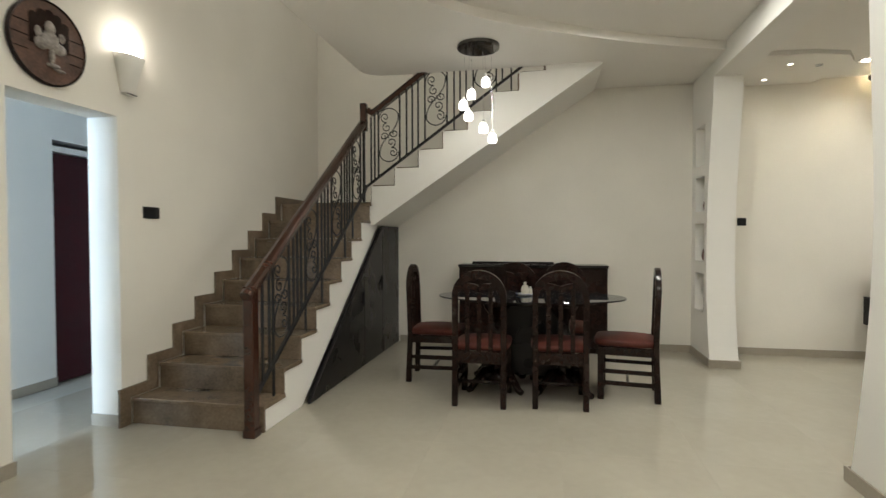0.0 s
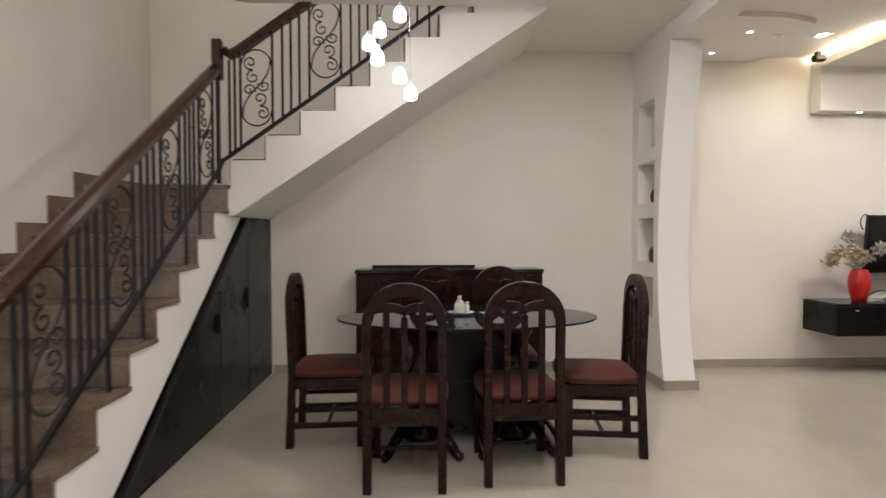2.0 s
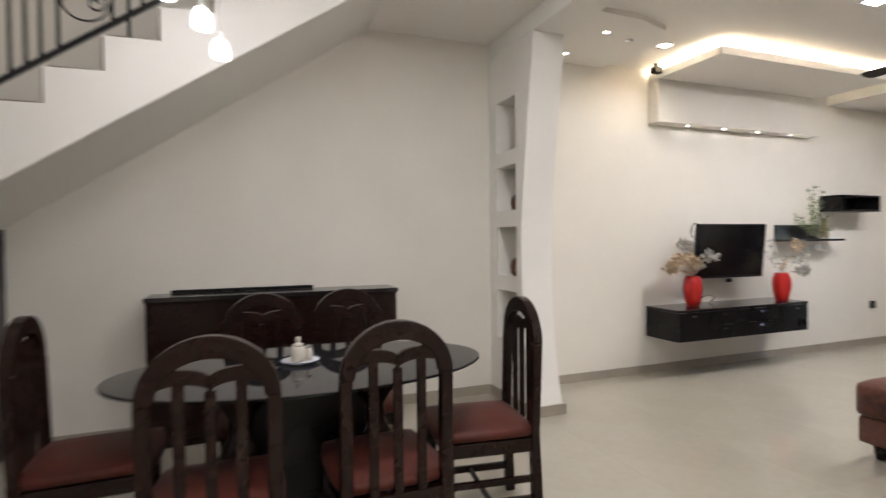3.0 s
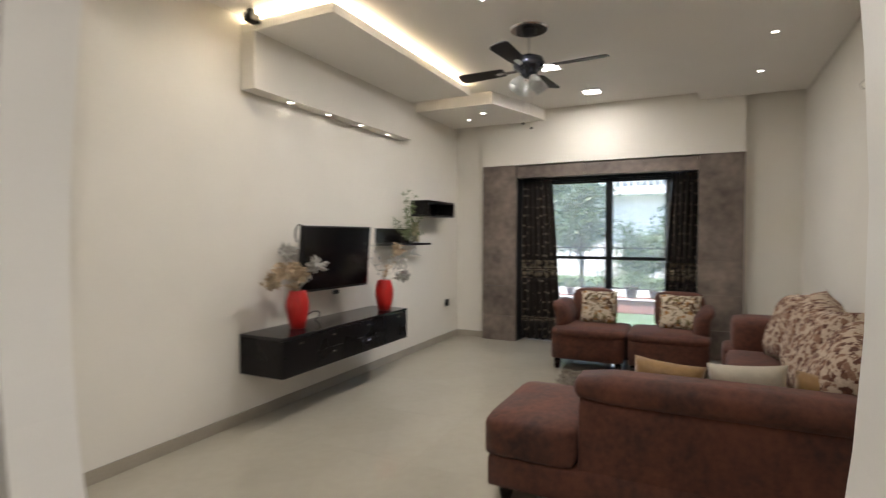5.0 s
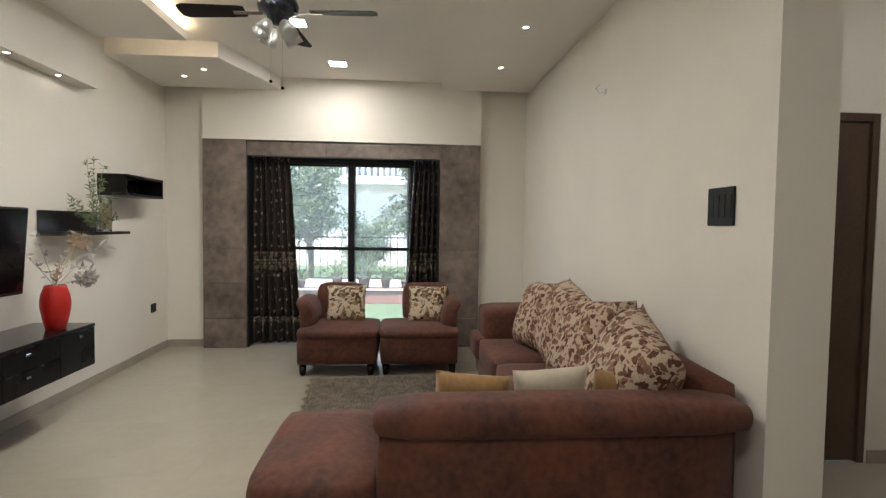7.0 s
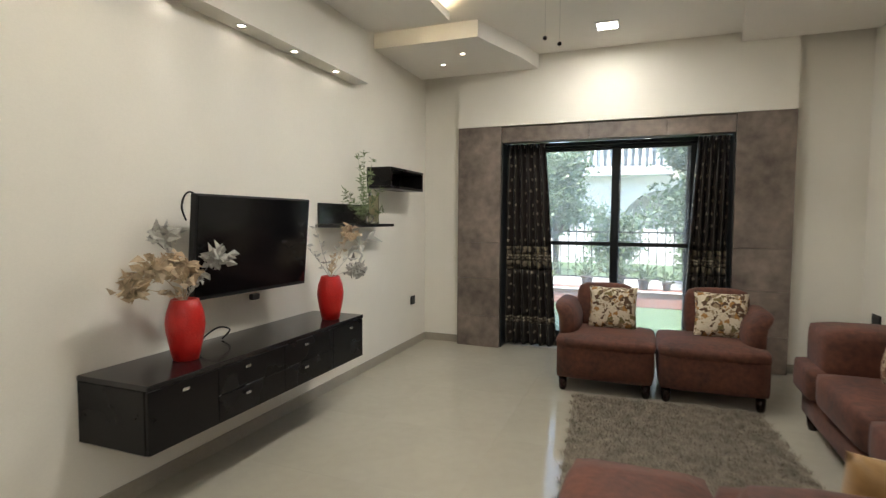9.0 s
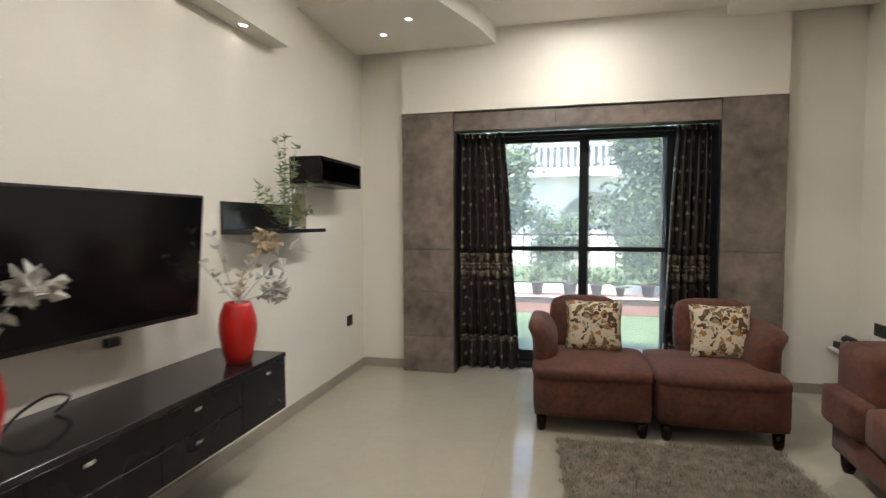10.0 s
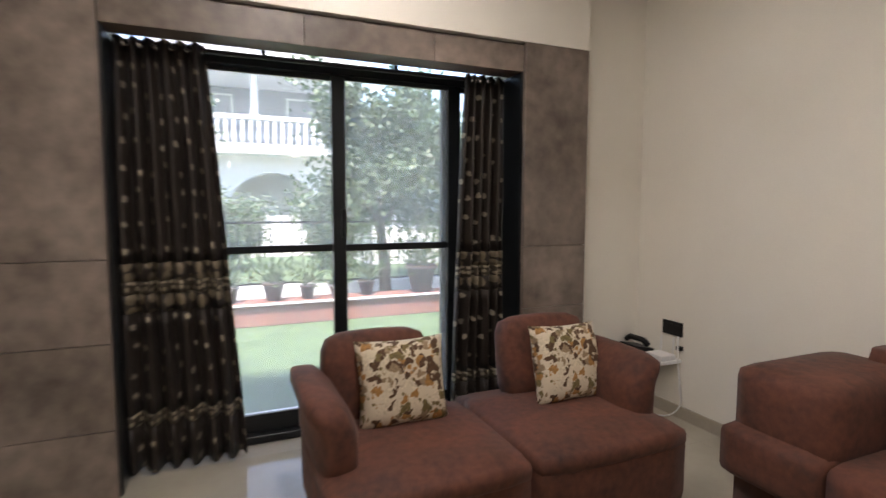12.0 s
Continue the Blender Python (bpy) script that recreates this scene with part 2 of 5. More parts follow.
DARKCLOTH, PALECLOTH = (0.018, 0.0115, 0.0075), (0.33, 0.28, 0.20)
CURTAIN = woven("dark_brown_jacquard", DARKCLOTH, (0.38, 0.33, 0.25), 10, 8.0, 0.10)
OVALS = woven("jacquard_oval_band", DARKCLOTH, (0.20, 0.16, 0.105), 14, 11.5, 0.36, 0.0)
CHAIN = woven("jacquard_chain_band", (0.05, 0.036, 0.022), PALECLOTH, 26, 30, 0.30, 0.0)


def printed(name, scale, base, spots, share, rough=0.85):
    """Printed cotton: leaf and flower shapes in a few colours on a pale ground."""
    m = bpy.data.materials.new(name)
    m.use_nodes = True
    nt = m.node_tree
    b = nt.nodes["Principled BSDF"]
    tc = nt.nodes.new("ShaderNodeTexCoord")
    wob = nt.nodes.new("ShaderNodeTexNoise")
    wob.inputs["Scale"].default_value = scale * 0.9
    nt.links.new(tc.outputs["Object"], wob.inputs["Vector"])
    add = nt.nodes.new("ShaderNodeMix")
    add.data_type, add.blend_type = "RGBA", "LINEAR_LIGHT"
    add.inputs[0].default_value = 1.1 / scale
    nt.links.new(tc.outputs["Object"], add.inputs[6])
    nt.links.new(wob.outputs["Color"], add.inputs[7])
    v = nt.nodes.new("ShaderNodeTexVoronoi")
    v.inputs["Scale"].default_value = scale
    nt.links.new(add.outputs[2], v.inputs["Vector"])
    sep = nt.nodes.new("ShaderNodeSeparateColor")
    nt.links.new(v.outputs["Color"], sep.inputs[0])
    ramp = nt.nodes.new("ShaderNodeValToRGB")
    ramp.color_ramp.interpolation = "CONSTANT"
    while len(ramp.color_ramp.elements) < len(spots):
        ramp.color_ramp.elements.new(0.5)
    for e, (p, c) in zip(ramp.color_ramp.elements, spots):
        e.position, e.color = p, (*c, 1)
    nt.links.new(sep.outputs[0], ramp.inputs[0])
    edge = nt.nodes.new("ShaderNodeValToRGB")
    edge.color_ramp.elements[0].position, edge.color_ramp.elements[1].position = share, share + 0.06
    edge.color_ramp.elements[0].color, edge.color_ramp.elements[1].color = (0, 0, 0, 1), (1, 1, 1, 1)
    nt.links.new(v.outputs["Distance"], edge.inputs[0])
    shade = nt.nodes.new("ShaderNodeTexNoise")
    shade.inputs["Scale"].default_value = scale * 3.2
    nt.links.new(tc.outputs["Object"], shade.inputs["Vector"])
    mr = nt.nodes.new("ShaderNodeMapRange")
    mr.inputs[3].default_value, mr.inputs[4].default_value = 0.45, 1.5
    nt.links.new(shade.outputs["Fac"], mr.inputs[0])
    hsv = nt.nodes.new("ShaderNodeHueSaturation")
    nt.links.new(ramp.outputs[0], hsv.inputs["Color"])
    nt.links.new(mr.outputs[0], hsv.inputs["Value"])
    mx = nt.nodes.new("ShaderNodeMix")
    mx.data_type = "RGBA"
    nt.links.new(edge.outputs[0], mx.inputs[0])
    nt.links.new(hsv.outputs[0], mx.inputs[6])
    mx.inputs[7].default_value = (*base, 1)
    nt.links.new(mx.outputs[2], b.inputs["Base Color"])
    b.inputs["Roughness"].default_value = rough
    bp = nt.nodes.new("ShaderNodeBump")
    bp.inputs["Strength"].default_value, bp.inputs["Distance"].default_value = 0.12, 0.01
    nt.links.new(shade.outputs["Fac"], bp.inputs["Height"])
    nt.links.new(bp.outputs[0], b.inputs["Normal"])
    return m


FLORAL = printed("floral_print_cotton", 28, (0.60, 0.52, 0.39), [(0.0, (0.09, 0.045, 0.02)), (0.28, (0.16, 0.12, 0.045)), (0.45, (0.60, 0.52, 0.39)), (0.68, (0.34, 0.17, 0.05)), (0.82, (0.28, 0.20, 0.12))], 0.57)
FLORALB = printed("brown_floral_chenille", 29, (0.45, 0.35, 0.26), [(0.0, (0.10, 0.038, 0.022)), (0.3, (0.22, 0.12, 0.075)), (0.55, (0.46, 0.36, 0.27)), (0.78, (0.15, 0.07, 0.04))], 0.55, 0.95)

# ---- mesh helpers ----


def link(name, bm, mat, parent=None, label="", smooth=False):
    me = bpy.data.meshes.new(name)
    bmesh.ops.recalc_face_normals(bm, faces=bm.faces[:])
    if smooth:
        for f in bm.faces:
            f.smooth = True
    bm.to_mesh(me)
    bm.free()
    me.materials.append(mat)
    o = new(name, me)
    if parent is not None:
        o.parent = parent
    if label:
        o["label"] = label
    return o


def part(name, bm, mat, parent, label="", smooth=False):
    return link(name, bm, mat, parent, label, smooth)


def thing(name, x=0, y=0, z=0, rz=0, label="", category="", group="", kind=""):
    o = new(name)
    o.empty_display_size = 0.1
    o.matrix_world = pose(x, y, z, 0, 0, rz)
    return tagged(o, label, category, group, kind)


def box(x0, x1, y0, y1, z0, z1, bevel=0.0, seg=2, bm=None):
    own = bm is None
    b = bmesh.new()
    bmesh.ops.create_cube(b, size=1, matrix=Matrix.Translation(((x0 + x1) / 2, (y0 + y1) / 2, (z0 + z1) / 2)) @ Matrix.Diagonal((abs(x1 - x0), abs(y1 - y0), abs(z1 - z0), 1)))
    if bevel:
        bmesh.ops.bevel(b, geom=b.edges[:], offset=bevel, segments=seg, affect="EDGES", profile=0.5)
    if own:
        return b
    join(bm, b)
    return bm


def join(bm, b, m=None):
    if m is not None:
        bmesh.ops.transform(b, matrix=m, verts=b.verts[:])
    me = bpy.data.meshes.new("tmp")
    b.to_mesh(me)
    b.free()
    bm.from_mesh(me)
    bpy.data.meshes.remove(me)
    return bm


def boxes(*rows, bevel=0.0):
    bm = bmesh.new()
    for r in rows:
        box(*r, bevel=bevel, bm=bm)
    return bm


def prism(pts, axis, lo, hi, bevel=0.0, seg=2):
    """A polygon drawn in the plane across an axis, drawn out from lo to hi along it."""
    bm = bmesh.new()

    def at(p, v):
        return {"x": (v, p[0], p[1]), "y": (p[0], v, p[1]), "z": (p[0], p[1], v)}[axis]
    a = [bm.verts.new(at(p, lo)) for p in pts]
    b = [bm.verts.new(at(p, hi)) for p in pts]
    bm.faces.new(a)
    bm.faces.new(b[::-1])
    for i in range(len(pts)):
        j = (i + 1) % len(pts)
        bm.faces.new((a[i], a[j], b[j], b[i]))
    bmesh.ops.recalc_face_normals(bm, faces=bm.faces[:])
    if bevel:
        bmesh.ops.bevel(bm, geom=bm.edges[:], offset=bevel, segments=seg, affect="EDGES", profile=0.5)
    return bm


def lathe(profile, n=24, m=None, close=True):
    bm = bmesh.new()
    rings = []
    for r, z in profile:
        rings.append([bm.verts.new((max(r, 1e-4) * math.cos(2 * math.pi * i / n), max(r, 1e-4) * math.sin(2 * math.pi * i / n), z)) for i in range(n)])
    for a, b in zip(rings, rings[1:]):
        for i in range(n):
            j = (i + 1) % n
            bm.faces.new((a[i], a[j], b[j], b[i]))
    if close:
        bm.faces.new(rings[0][::-1])
        bm.faces.new(rings[-1])
    if m is not None:
        bmesh.ops.transform(bm, matrix=m, verts=bm.verts[:])
    return bm


def tube(pts, r, n=8, bm=None, r_end=None):
    """A round bar along points."""
    out = bm or bmesh.new()
    pts = [Vector(p) for p in pts]
    rings = []
    up = Vector((0, 0, 1))
    for i, p in enumerate(pts):
        d = (pts[min(i + 1, len(pts) - 1)] - pts[max(i - 1, 0)]).normalized()
        s = d.cross(up)
        s = s.normalized() if s.length > 1e-3 else Vector((1, 0, 0))
        q = s.cross(d).normalized()
        rr = r if r_end is None else r + (r_end - r) * i / (len(pts) - 1)
        rings.append([out.verts.new(p + rr * (math.cos(2 * math.pi * k / n) * s + math.sin(2 * math.pi * k / n) * q)) for k in range(n)])
    for a, b in zip(rings, rings[1:]):
        for k in range(n):
            j = (k + 1) % n
            out.faces.new((a[k], a[j], b[j], b[k]))
    out.faces.new(rings[0][::-1])
    out.faces.new(rings[-1])
    return out


def sweep(pts, section, bm=None):
    """A section (across, up) carried along points that lie in one upright plane."""
    out = bm or bmesh.new()
    pts = [Vector(p) for p in pts]
    rings = []
    for i, p in enumerate(pts):
        d = (pts[min(i + 1, len(pts) - 1)] - pts[max(i - 1, 0)]).normalized()
        s = d.cross(Vector((0, 0, 1))).normalized()
        q = s.cross(d).normalized()
        rings.append([out.verts.new(p + a * s + b * q) for a, b in section])
    n = len(section)
    for a, b in zip(rings, rings[1:]):
        for k in range(n):
            j = (k + 1) % n
            out.faces.new((a[k], a[j], b[j], b[k]))
    out.faces.new(rings[0][::-1])
    out.faces.new(rings[-1])
    return out


def soft_block(x0, x1, y0, y1, z0, z1, r=0.05, puff=0.015, cuts=5):
    """An upholstered block with rounded edges and slightly swollen faces."""
    bm = box(x0, x1, y0, y1, z0, z1)
    bmesh.ops.subdivide_edges(bm, edges=bm.edges[:], cuts=cuts, use_grid_fill=True)
    c = Vector(((x0 + x1) / 2, (y0 + y1) / 2, (z0 + z1) / 2))
    h = Vector((abs(x1 - x0) / 2, abs(y1 - y0) / 2, abs(z1 - z0) / 2))
    for v in bm.verts:
        d = v.co - c
        inner = Vector([max(-(h[i] - r), min(h[i] - r, d[i])) for i in range(3)])
        off = d - inner
        if off.length > 1e-6:
            off = off.normalized() * r
        u = [1 - (d[i] / h[i]) ** 2 for i in range(3)]
        swell = Vector([puff * (u[(i + 1) % 3] * u[(i + 2) % 3]) * (1 if d[i] > 0 else -1) if abs(abs(d[i]) - h[i]) < 1e-5 else 0 for i in range(3)])
        v.co = c + inner + off + swell
    return bm


def pillow(w, h, t, corner=0.0):
    """A square cushion, standing in x and z, with pinched corners."""
    bm = bmesh.new()
    n = 14
    vs = {}
    for s in (1, -1):
        for i in range(n + 1):
            for j in range(n + 1):
                u, v = 2 * i / n - 1, 2 * j / n - 1
                edge = i in (0, n) or j in (0, n)
                if s < 0 and edge:
                    vs[s, i, j] = vs[1, i, j]
                    continue
                th = t / 2 * ((1 - u ** 4) * (1 - v ** 4)) ** 0.6
                pin = 1 - 0.07 * (1 - abs(u) ** 2) * (abs(v) ** 3)
                pin2 = 1 - 0.07 * (1 - abs(v) ** 2) * (abs(u) ** 3)
                wob = 0.006 * noise.noise(Vector((u * 2.3 + w, v * 2.3, s + h * 3)))
                vs[s, i, j] = bm.verts.new((u * w / 2 * pin2, s * (th + wob * (not edge)), v * h / 2 * pin))
        for i in range(n):
            for j in range(n):
                bm.faces.new((vs[s, i, j], vs[s, i + 1, j], vs[s, i + 1, j + 1], vs[s, i, j + 1]))
    return bm


def structure(name, bm, mat, label, category):
    return tagged(link(name, bm, mat), label, category, kind="structure")


# ---- the shell ----
YB, YR, XL, XE, H = 5.965, 1.93, -3.07, 7.0, 3.3
CL, CX0, CX1 = 3.02, 1.42, 1.69

structure("floor", box(-4.6, 7.45, -2.2, 6.2, -0.14, -0.004), GROUT, "tile joints and bed under the polished cream floor", "floor")
structure("wall_north", boxes((-3.31, 7.45, YB, YB + 0.2, 0, 6.0)), WALL, "smooth cream painted wall behind the television and stairs", "wall")
structure("wall_west", boxes((-3.31, XL, 2.755, YB - 0.001, 0, 6.0), (-3.31, XL, 2.0, 2.755, 2.14, 6.0), (-3.31, XL, -2.0, 2.0, 0, 6.0)), WALL, "cream painted wall beside the stairs with a doorway", "wall")
structure("wall_south", boxes((-4.6, 7.45, -2.2, -2.0, 0, 3.4)), WALL, "plain cream painted wall", "wall")
structure("wall_living_south", boxes((2.886, XE + 0.45, 1.68, YR, 0, H)), WALL, "long cream painted wall behind the sofa", "wall")
structure("wall_passage", boxes((3.86, 4.04, -2.0, 0.56, 0, H), (3.86, 4.04, 0.56, 1.679, 2.09, H)), WALL, "cream painted passage wall in shade with a doorway", "wall")
# end wall with the big window opening
structure("wall_east", boxes((XE, 7.45, 1.651, 2.60, 0, H), (XE, 7.45, 5.25, YB - 0.001, 0, H), (6.90, 7.45, 2.60, 5.25, 2.314, H),
                             (6.90, XE, 2.475, 2.60, 2.314, H), (6.90, XE, 5.25, 5.54, 2.314, H), (6.999, 7.45, 2.60, 2.93, 0, 2.312), (6.999, 7.45, 5.075, 5.25, 0, 2.312)), WALL, "cream painted end wall around the garden door", "wall")
structure("wall_corridor", boxes((-4.63, -4.43, -2.0, 3.50, 0, H), (-4.63, -4.43, 4.35, 6.1, 0, H), (-4.63, -4.43, 3.50, 4.35, 2.17, H)), WHITE, "white corridor wall in cool daylight", "wall")
structure("wall_corridor_end", boxes((-4.6, -3.31, 5.6, 5.8, 0, H), (-6.2, -6.0, 3.2, 4.8, 0, H), (-6.0, -4.63, 3.2, 3.3, 0, H), (-6.0, -4.63, 4.6, 4.8, 0, H)), WHITE, "white wall closing the corridor", "wall")
structure("ceiling_corridor", boxes((-6.2, -3.31, -2.0, 6.0, 2.9, 3.0)), CEIL, "white corridor ceiling", "ceiling")


def bowed_end(y_end, sign, n=14):
    """The curved end of a partition, as a polygon in y and z: hollow at the middle."""
    pts = []
    for i in range(n + 1):
        z = 2.878 * i / n
        bow = 0.17 * math.sin(math.pi * min(1, z / 2.75) ** 0.85) if z < 2.75 else 0
        pts.append((y_end + sign * (bow - 0.03 * (z / 2.88)), z))
    return pts


NICHES = [(0.517, 0.92), (1.045, 1.445), (1.575, 1.94), (2.06, 2.48)]
NY0, NY1 = 5.50, 5.83
end = bowed_end(5.26, 1)
bm = prism(end + [(NY0, 2.878), (NY0, 0)], "x", CX0, CX1)
box(CX0, CX1, NY1, YB - 0.001, 0, 2.878, bm=bm)
box(CX0 + 0.19, CX1, NY0, NY1, 0, 2.878, bm=bm)
lev = [0] + [v for n in NICHES for v in n] + [2.878]
for a, b in zip(lev[::2], lev[1::2]):
    box(CX0, CX0 + 0.19, NY0, NY1, a, b, bm=bm)
structure("wall_niche_partition", bm, WHITE, "white partition with a curved end and four niches", "partition")
end2 = [(2.80, 0.0), (2.76, 0.11), (2.705, 0.42), (2.662, 0.70), (2.635, 0.95), (2.620, 1.2), (2.617, 1.48), (2.63, 1.77), (2.66, 2.14), (2.685, 2.48), (2.70, 2.878)]
structure("wall_near_partition", prism(end2 + [(1.101, 2.878), (1.101, 0)], "x", 1.397, CX1), WHITE, "white partition with a curved end", "partition")
structure("wall_near_partition_rear", boxes((CX0, CX1, -2.0, 1.1, 0, 2.878)), WALL, "plain cream partition wall", "wall")
structure("beam", boxes((CX0, CX1, -2.0, YB, 2.88, 3.2)), WHITE, "white ceiling beam joining the two curved partitions", "beam")

# baseboards
SK = 0.08
structure("baseboard", boxes((-1.98, CX0, YB - 0.012, YB, 0, SK), (CX1, 6.99, YB - 0.012, YB, 0, SK), (2.9, XE, YR, YR + 0.012, 0, SK),
                             (XE - 0.012, XE, YR + 0.012, 2.475, 0, SK), (XE - 0.012, XE, 5.54, YB - 0.012, 0, SK),
                             (CX0 - 0.012, CX0, 5.28, YB - 0.012, 0, SK), (CX0 - 0.012, CX1 + 0.012, 5.245, 5.257, 0, SK), (CX1, CX1 + 0.012, 5.257, YB - 0.012, 0, SK),
                             (1.385, CX1 + 0.012, 2.802, 2.814, 0, SK), (1.385, 1.397, 1.1, 2.802, 0, SK), (CX0 - 0.012, CX0, -1.9, 1.1, 0, SK), (CX1, CX1 + 0.012, -1.9, 2.802, 0, SK),
                             (2.874, 2.886, 1.68, YR + 0.012, 0, SK), (3.848, 3.86, -1.9, 0.55, 0, SK),
                             (XL, XL + 0.012, -1.9, 2.0, 0, SK), (-4.43, -4.418, -1.9, 3.5, 0, SK), (-3.31, XL + 0.012, 2.743, 2.755, 0, SK), (-3.31, XL + 0.012, 2.0, 2.012, 0, SK)),
          SKIRT, "low beige stone skirting along the walls", "baseboard")

# ---- ceilings ----


def smooth_line(pts, n=8):
    out = []
    P = [Vector(p) for p in pts]
    for i in range(len(P) - 1):
        a, b, c, d = P[max(i - 1, 0)], P[i], P[i + 1], P[min(i + 2, len(P) - 1)]
        for k in range(n):
            t = k / n
            out.append(tuple(0.5 * ((2 * b) + (c - a) * t + (2 * a - 5 * b + 4 * c - d) * t * t + (3 * b - a - 3 * c + d) * t ** 3)))
    return out + [tuple(P[-1])]


tray = smooth_line([(-1.62, -2.0), (-1.66, 0.6), (-1.60, 1.8), (-1.40, 2.75), (-1.06, 3.36), (-0.67, 3.78), (-0.015, 4.22), (0.62, 4.56), (1.25, 4.82), (1.42, 4.88)])
rim = [(-2.08, -2.0)] + [(-2.08, 4.8)] + [(-2.08 + 0.22 * (1 - math.cos(a)), 4.80 + 0.22 * math.sin(a)) for a in [i * math.pi / 16 for i in range(1, 9)]] + [(0.30, 5.02), (0.30, YB), (1.42, YB)]
structure("ceiling_dining", prism(rim + tray[::-1], "z", CL, 3.099), CEIL, "cream dining ceiling with a curved step and stair opening", "ceiling")
structure("ceiling_dining_tray", prism(rim[:-3] + [(0.0, 5.02), (0.0, YB), (1.42, YB), (1.42, -2.0)], "z", 3.10, 3.154), CEIL, "raised cream ceiling tray over the dining room", "ceiling")
structure("ceiling_hall", boxes((XL, -2.08, -2.0, 1.3, CL, 3.154)), CEIL, "cream ceiling", "ceiling")
structure("ceiling_upper", boxes((-3.31, 1.7, -2.0, YB + 0.2, 5.9, 6.0)), CEIL, "cream ceiling of the upper landing", "ceiling")
structure("wall_upper", boxes((-3.31, 1.7, 1.0, 1.2, 3.154, 5.9), (1.5, 1.7, 1.2, YB, 3.2, 5.9)), WALL, "cream painted wall of the upper landing", "wall")
structure("ceiling_living", boxes((CX1, 7.45, -2.0, YB, 3.0, 3.2)), CEIL, "cream living room ceiling", "ceiling")
right_edge = smooth_line([(1.69, 3.1), (3.0, 3.2), (4.4, 3.2), (5.3, 3.16), (6.1, 3.02), (6.9, 2.92)])
structure("ceiling_right_border", prism(right_edge + [(6.9, YR), (CX1, YR)], "z", 2.921, 2.999), CEIL, "lower cream ceiling border with a flowing edge", "ceiling")
structure("ceiling_left_border", prism([(CX1, 4.95), (2.2, 4.97), (2.52, 5.07), (2.66, 5.28), (2.68, 5.6), (2.60, YB), (CX1, YB)], "z", 2.96, 2.999), CEIL, "lower cream ceiling border by the partition", "ceiling")
structure("ceiling_television_soffit", boxes((3.17, 5.47, 5.12, YB, 2.88, 2.91), (3.17, 5.47, 5.12, 5.14, 2.911, 2.945), (3.17, 3.19, 5.141, YB, 2.911, 2.945)), CEIL, "hanging ceiling panel with a glowing cove above", "ceiling")
structure("ceiling_corner_soffit", prism([(5.82, YB), (5.82, 5.0), (6.0, 4.95), (6.5, 4.78), (6.9, 4.70), (6.9, YB)], "z", 2.86, 2.999), CEIL, "boxed ceiling corner with two spots", "ceiling")
structure("wall_light_shelf", boxes((3.17, 5.47, 5.83, YB, 2.465, 2.88)), WALL, "cream boxed pelmet with spots above the television", "pelmet")

led = thing("led_strip", 4.3, 5.2, 2.95, label="warm white light strip in the ceiling cove", category="light strip")
part("front_run", box(-1.1, 1.17, -0.03, 0.0, -0.02, -0.01), GLOW_LED, led)
part("side_run", box(-1.1, -1.07, 0.01, 0.72, -0.02, -0.01), GLOW_LED, led)
area_lamp("cove_lamp", 4.3, 5.2, 2.945, 2.25, 0.03, 1.5, WARM, (180, 0, 0))
area_lamp("cove_lamp", 3.22, 5.55, 2.945, 0.03, 0.7, 0.55, WARM, (180, 0, 0))

# ---- stairs ----
R, G, XS = 0.1855, 0.268, -2.05
RISE = [2.83 + G * k for k in range(9)]
URISE = [-2.023 + 0.2605 * k for k in range(8)]
stairs = thing("staircase", -2.5, 3.0, 0, label="quarter-turn staircase with brown granite steps and white sides", category="staircase")
prof = []
for k, y in enumerate(RISE):
    prof += [(y + 0.02, R * k), (y + 0.02, R * (k + 1) - 0.03)]
prof += [(YB, R * 9 - 0.03), (YB, 1.44), (5.30, 1.44), (3.41, 0.0)]
ST = Matrix.Translation((2.5, -3.0, 0))


def stair_part(name, bm, mat, label="", parent=None):
    bmesh.ops.transform(bm, matrix=ST, verts=bm.verts[:])
    return part(name, bm, mat, parent or stairs, label)


stair_part("lower_flight_body", prism(prof, "x", XL, XS), WHITE, "white plastered flight")
uprof = [(-2.049, R * 9 - 0.03)]
for k, x in enumerate(URISE):
    uprof += [(x + 0.0, R * (9 + k) - 0.0 if k else R * 9 - 0.03), (x + 0.0, R * (10 + k) - 0.004)]
uprof += [(0.06, R * 17 - 0.004), (0.06, 3.03), (0.36, 3.03), (0.345, 3.0), (-2.0, 1.44), (-2.049, 1.44)]
stair_part("upper_flight_body", prism(uprof, "y", 5.0, YB - 0.002), WHITE, "white plastered flight")
for k, y in enumerate(RISE):
    zt = R * (k + 1)
    deep = YB if k == 8 else y + G + 0.02
    stair_part("tread", box(XL + 0.02, XS + 0.02, y - 0.012, deep - 0.001, zt - 0.029, zt, 0.005), GRANITE)
    stair_part("riser", box(XL + 0.02, XS + 0.012, y + 0.0, y + 0.019, R * k + 0.001, zt - 0.0295, 0.002), GRANITE)
    stair_part("skirting", prism([(y - 0.11, zt - R + 0.001), (y - 0.11, zt + 0.078), ((deep if k == 8 else y + G - 0.111), zt + 0.078), ((deep if k == 8 else y + G - 0.111), zt + 0.0005), (y - 0.0125, zt + 0.0005), (y - 0.0125, zt - R + 0.001)], "x", XL + 0.001, XL + 0.019), GRANITE)
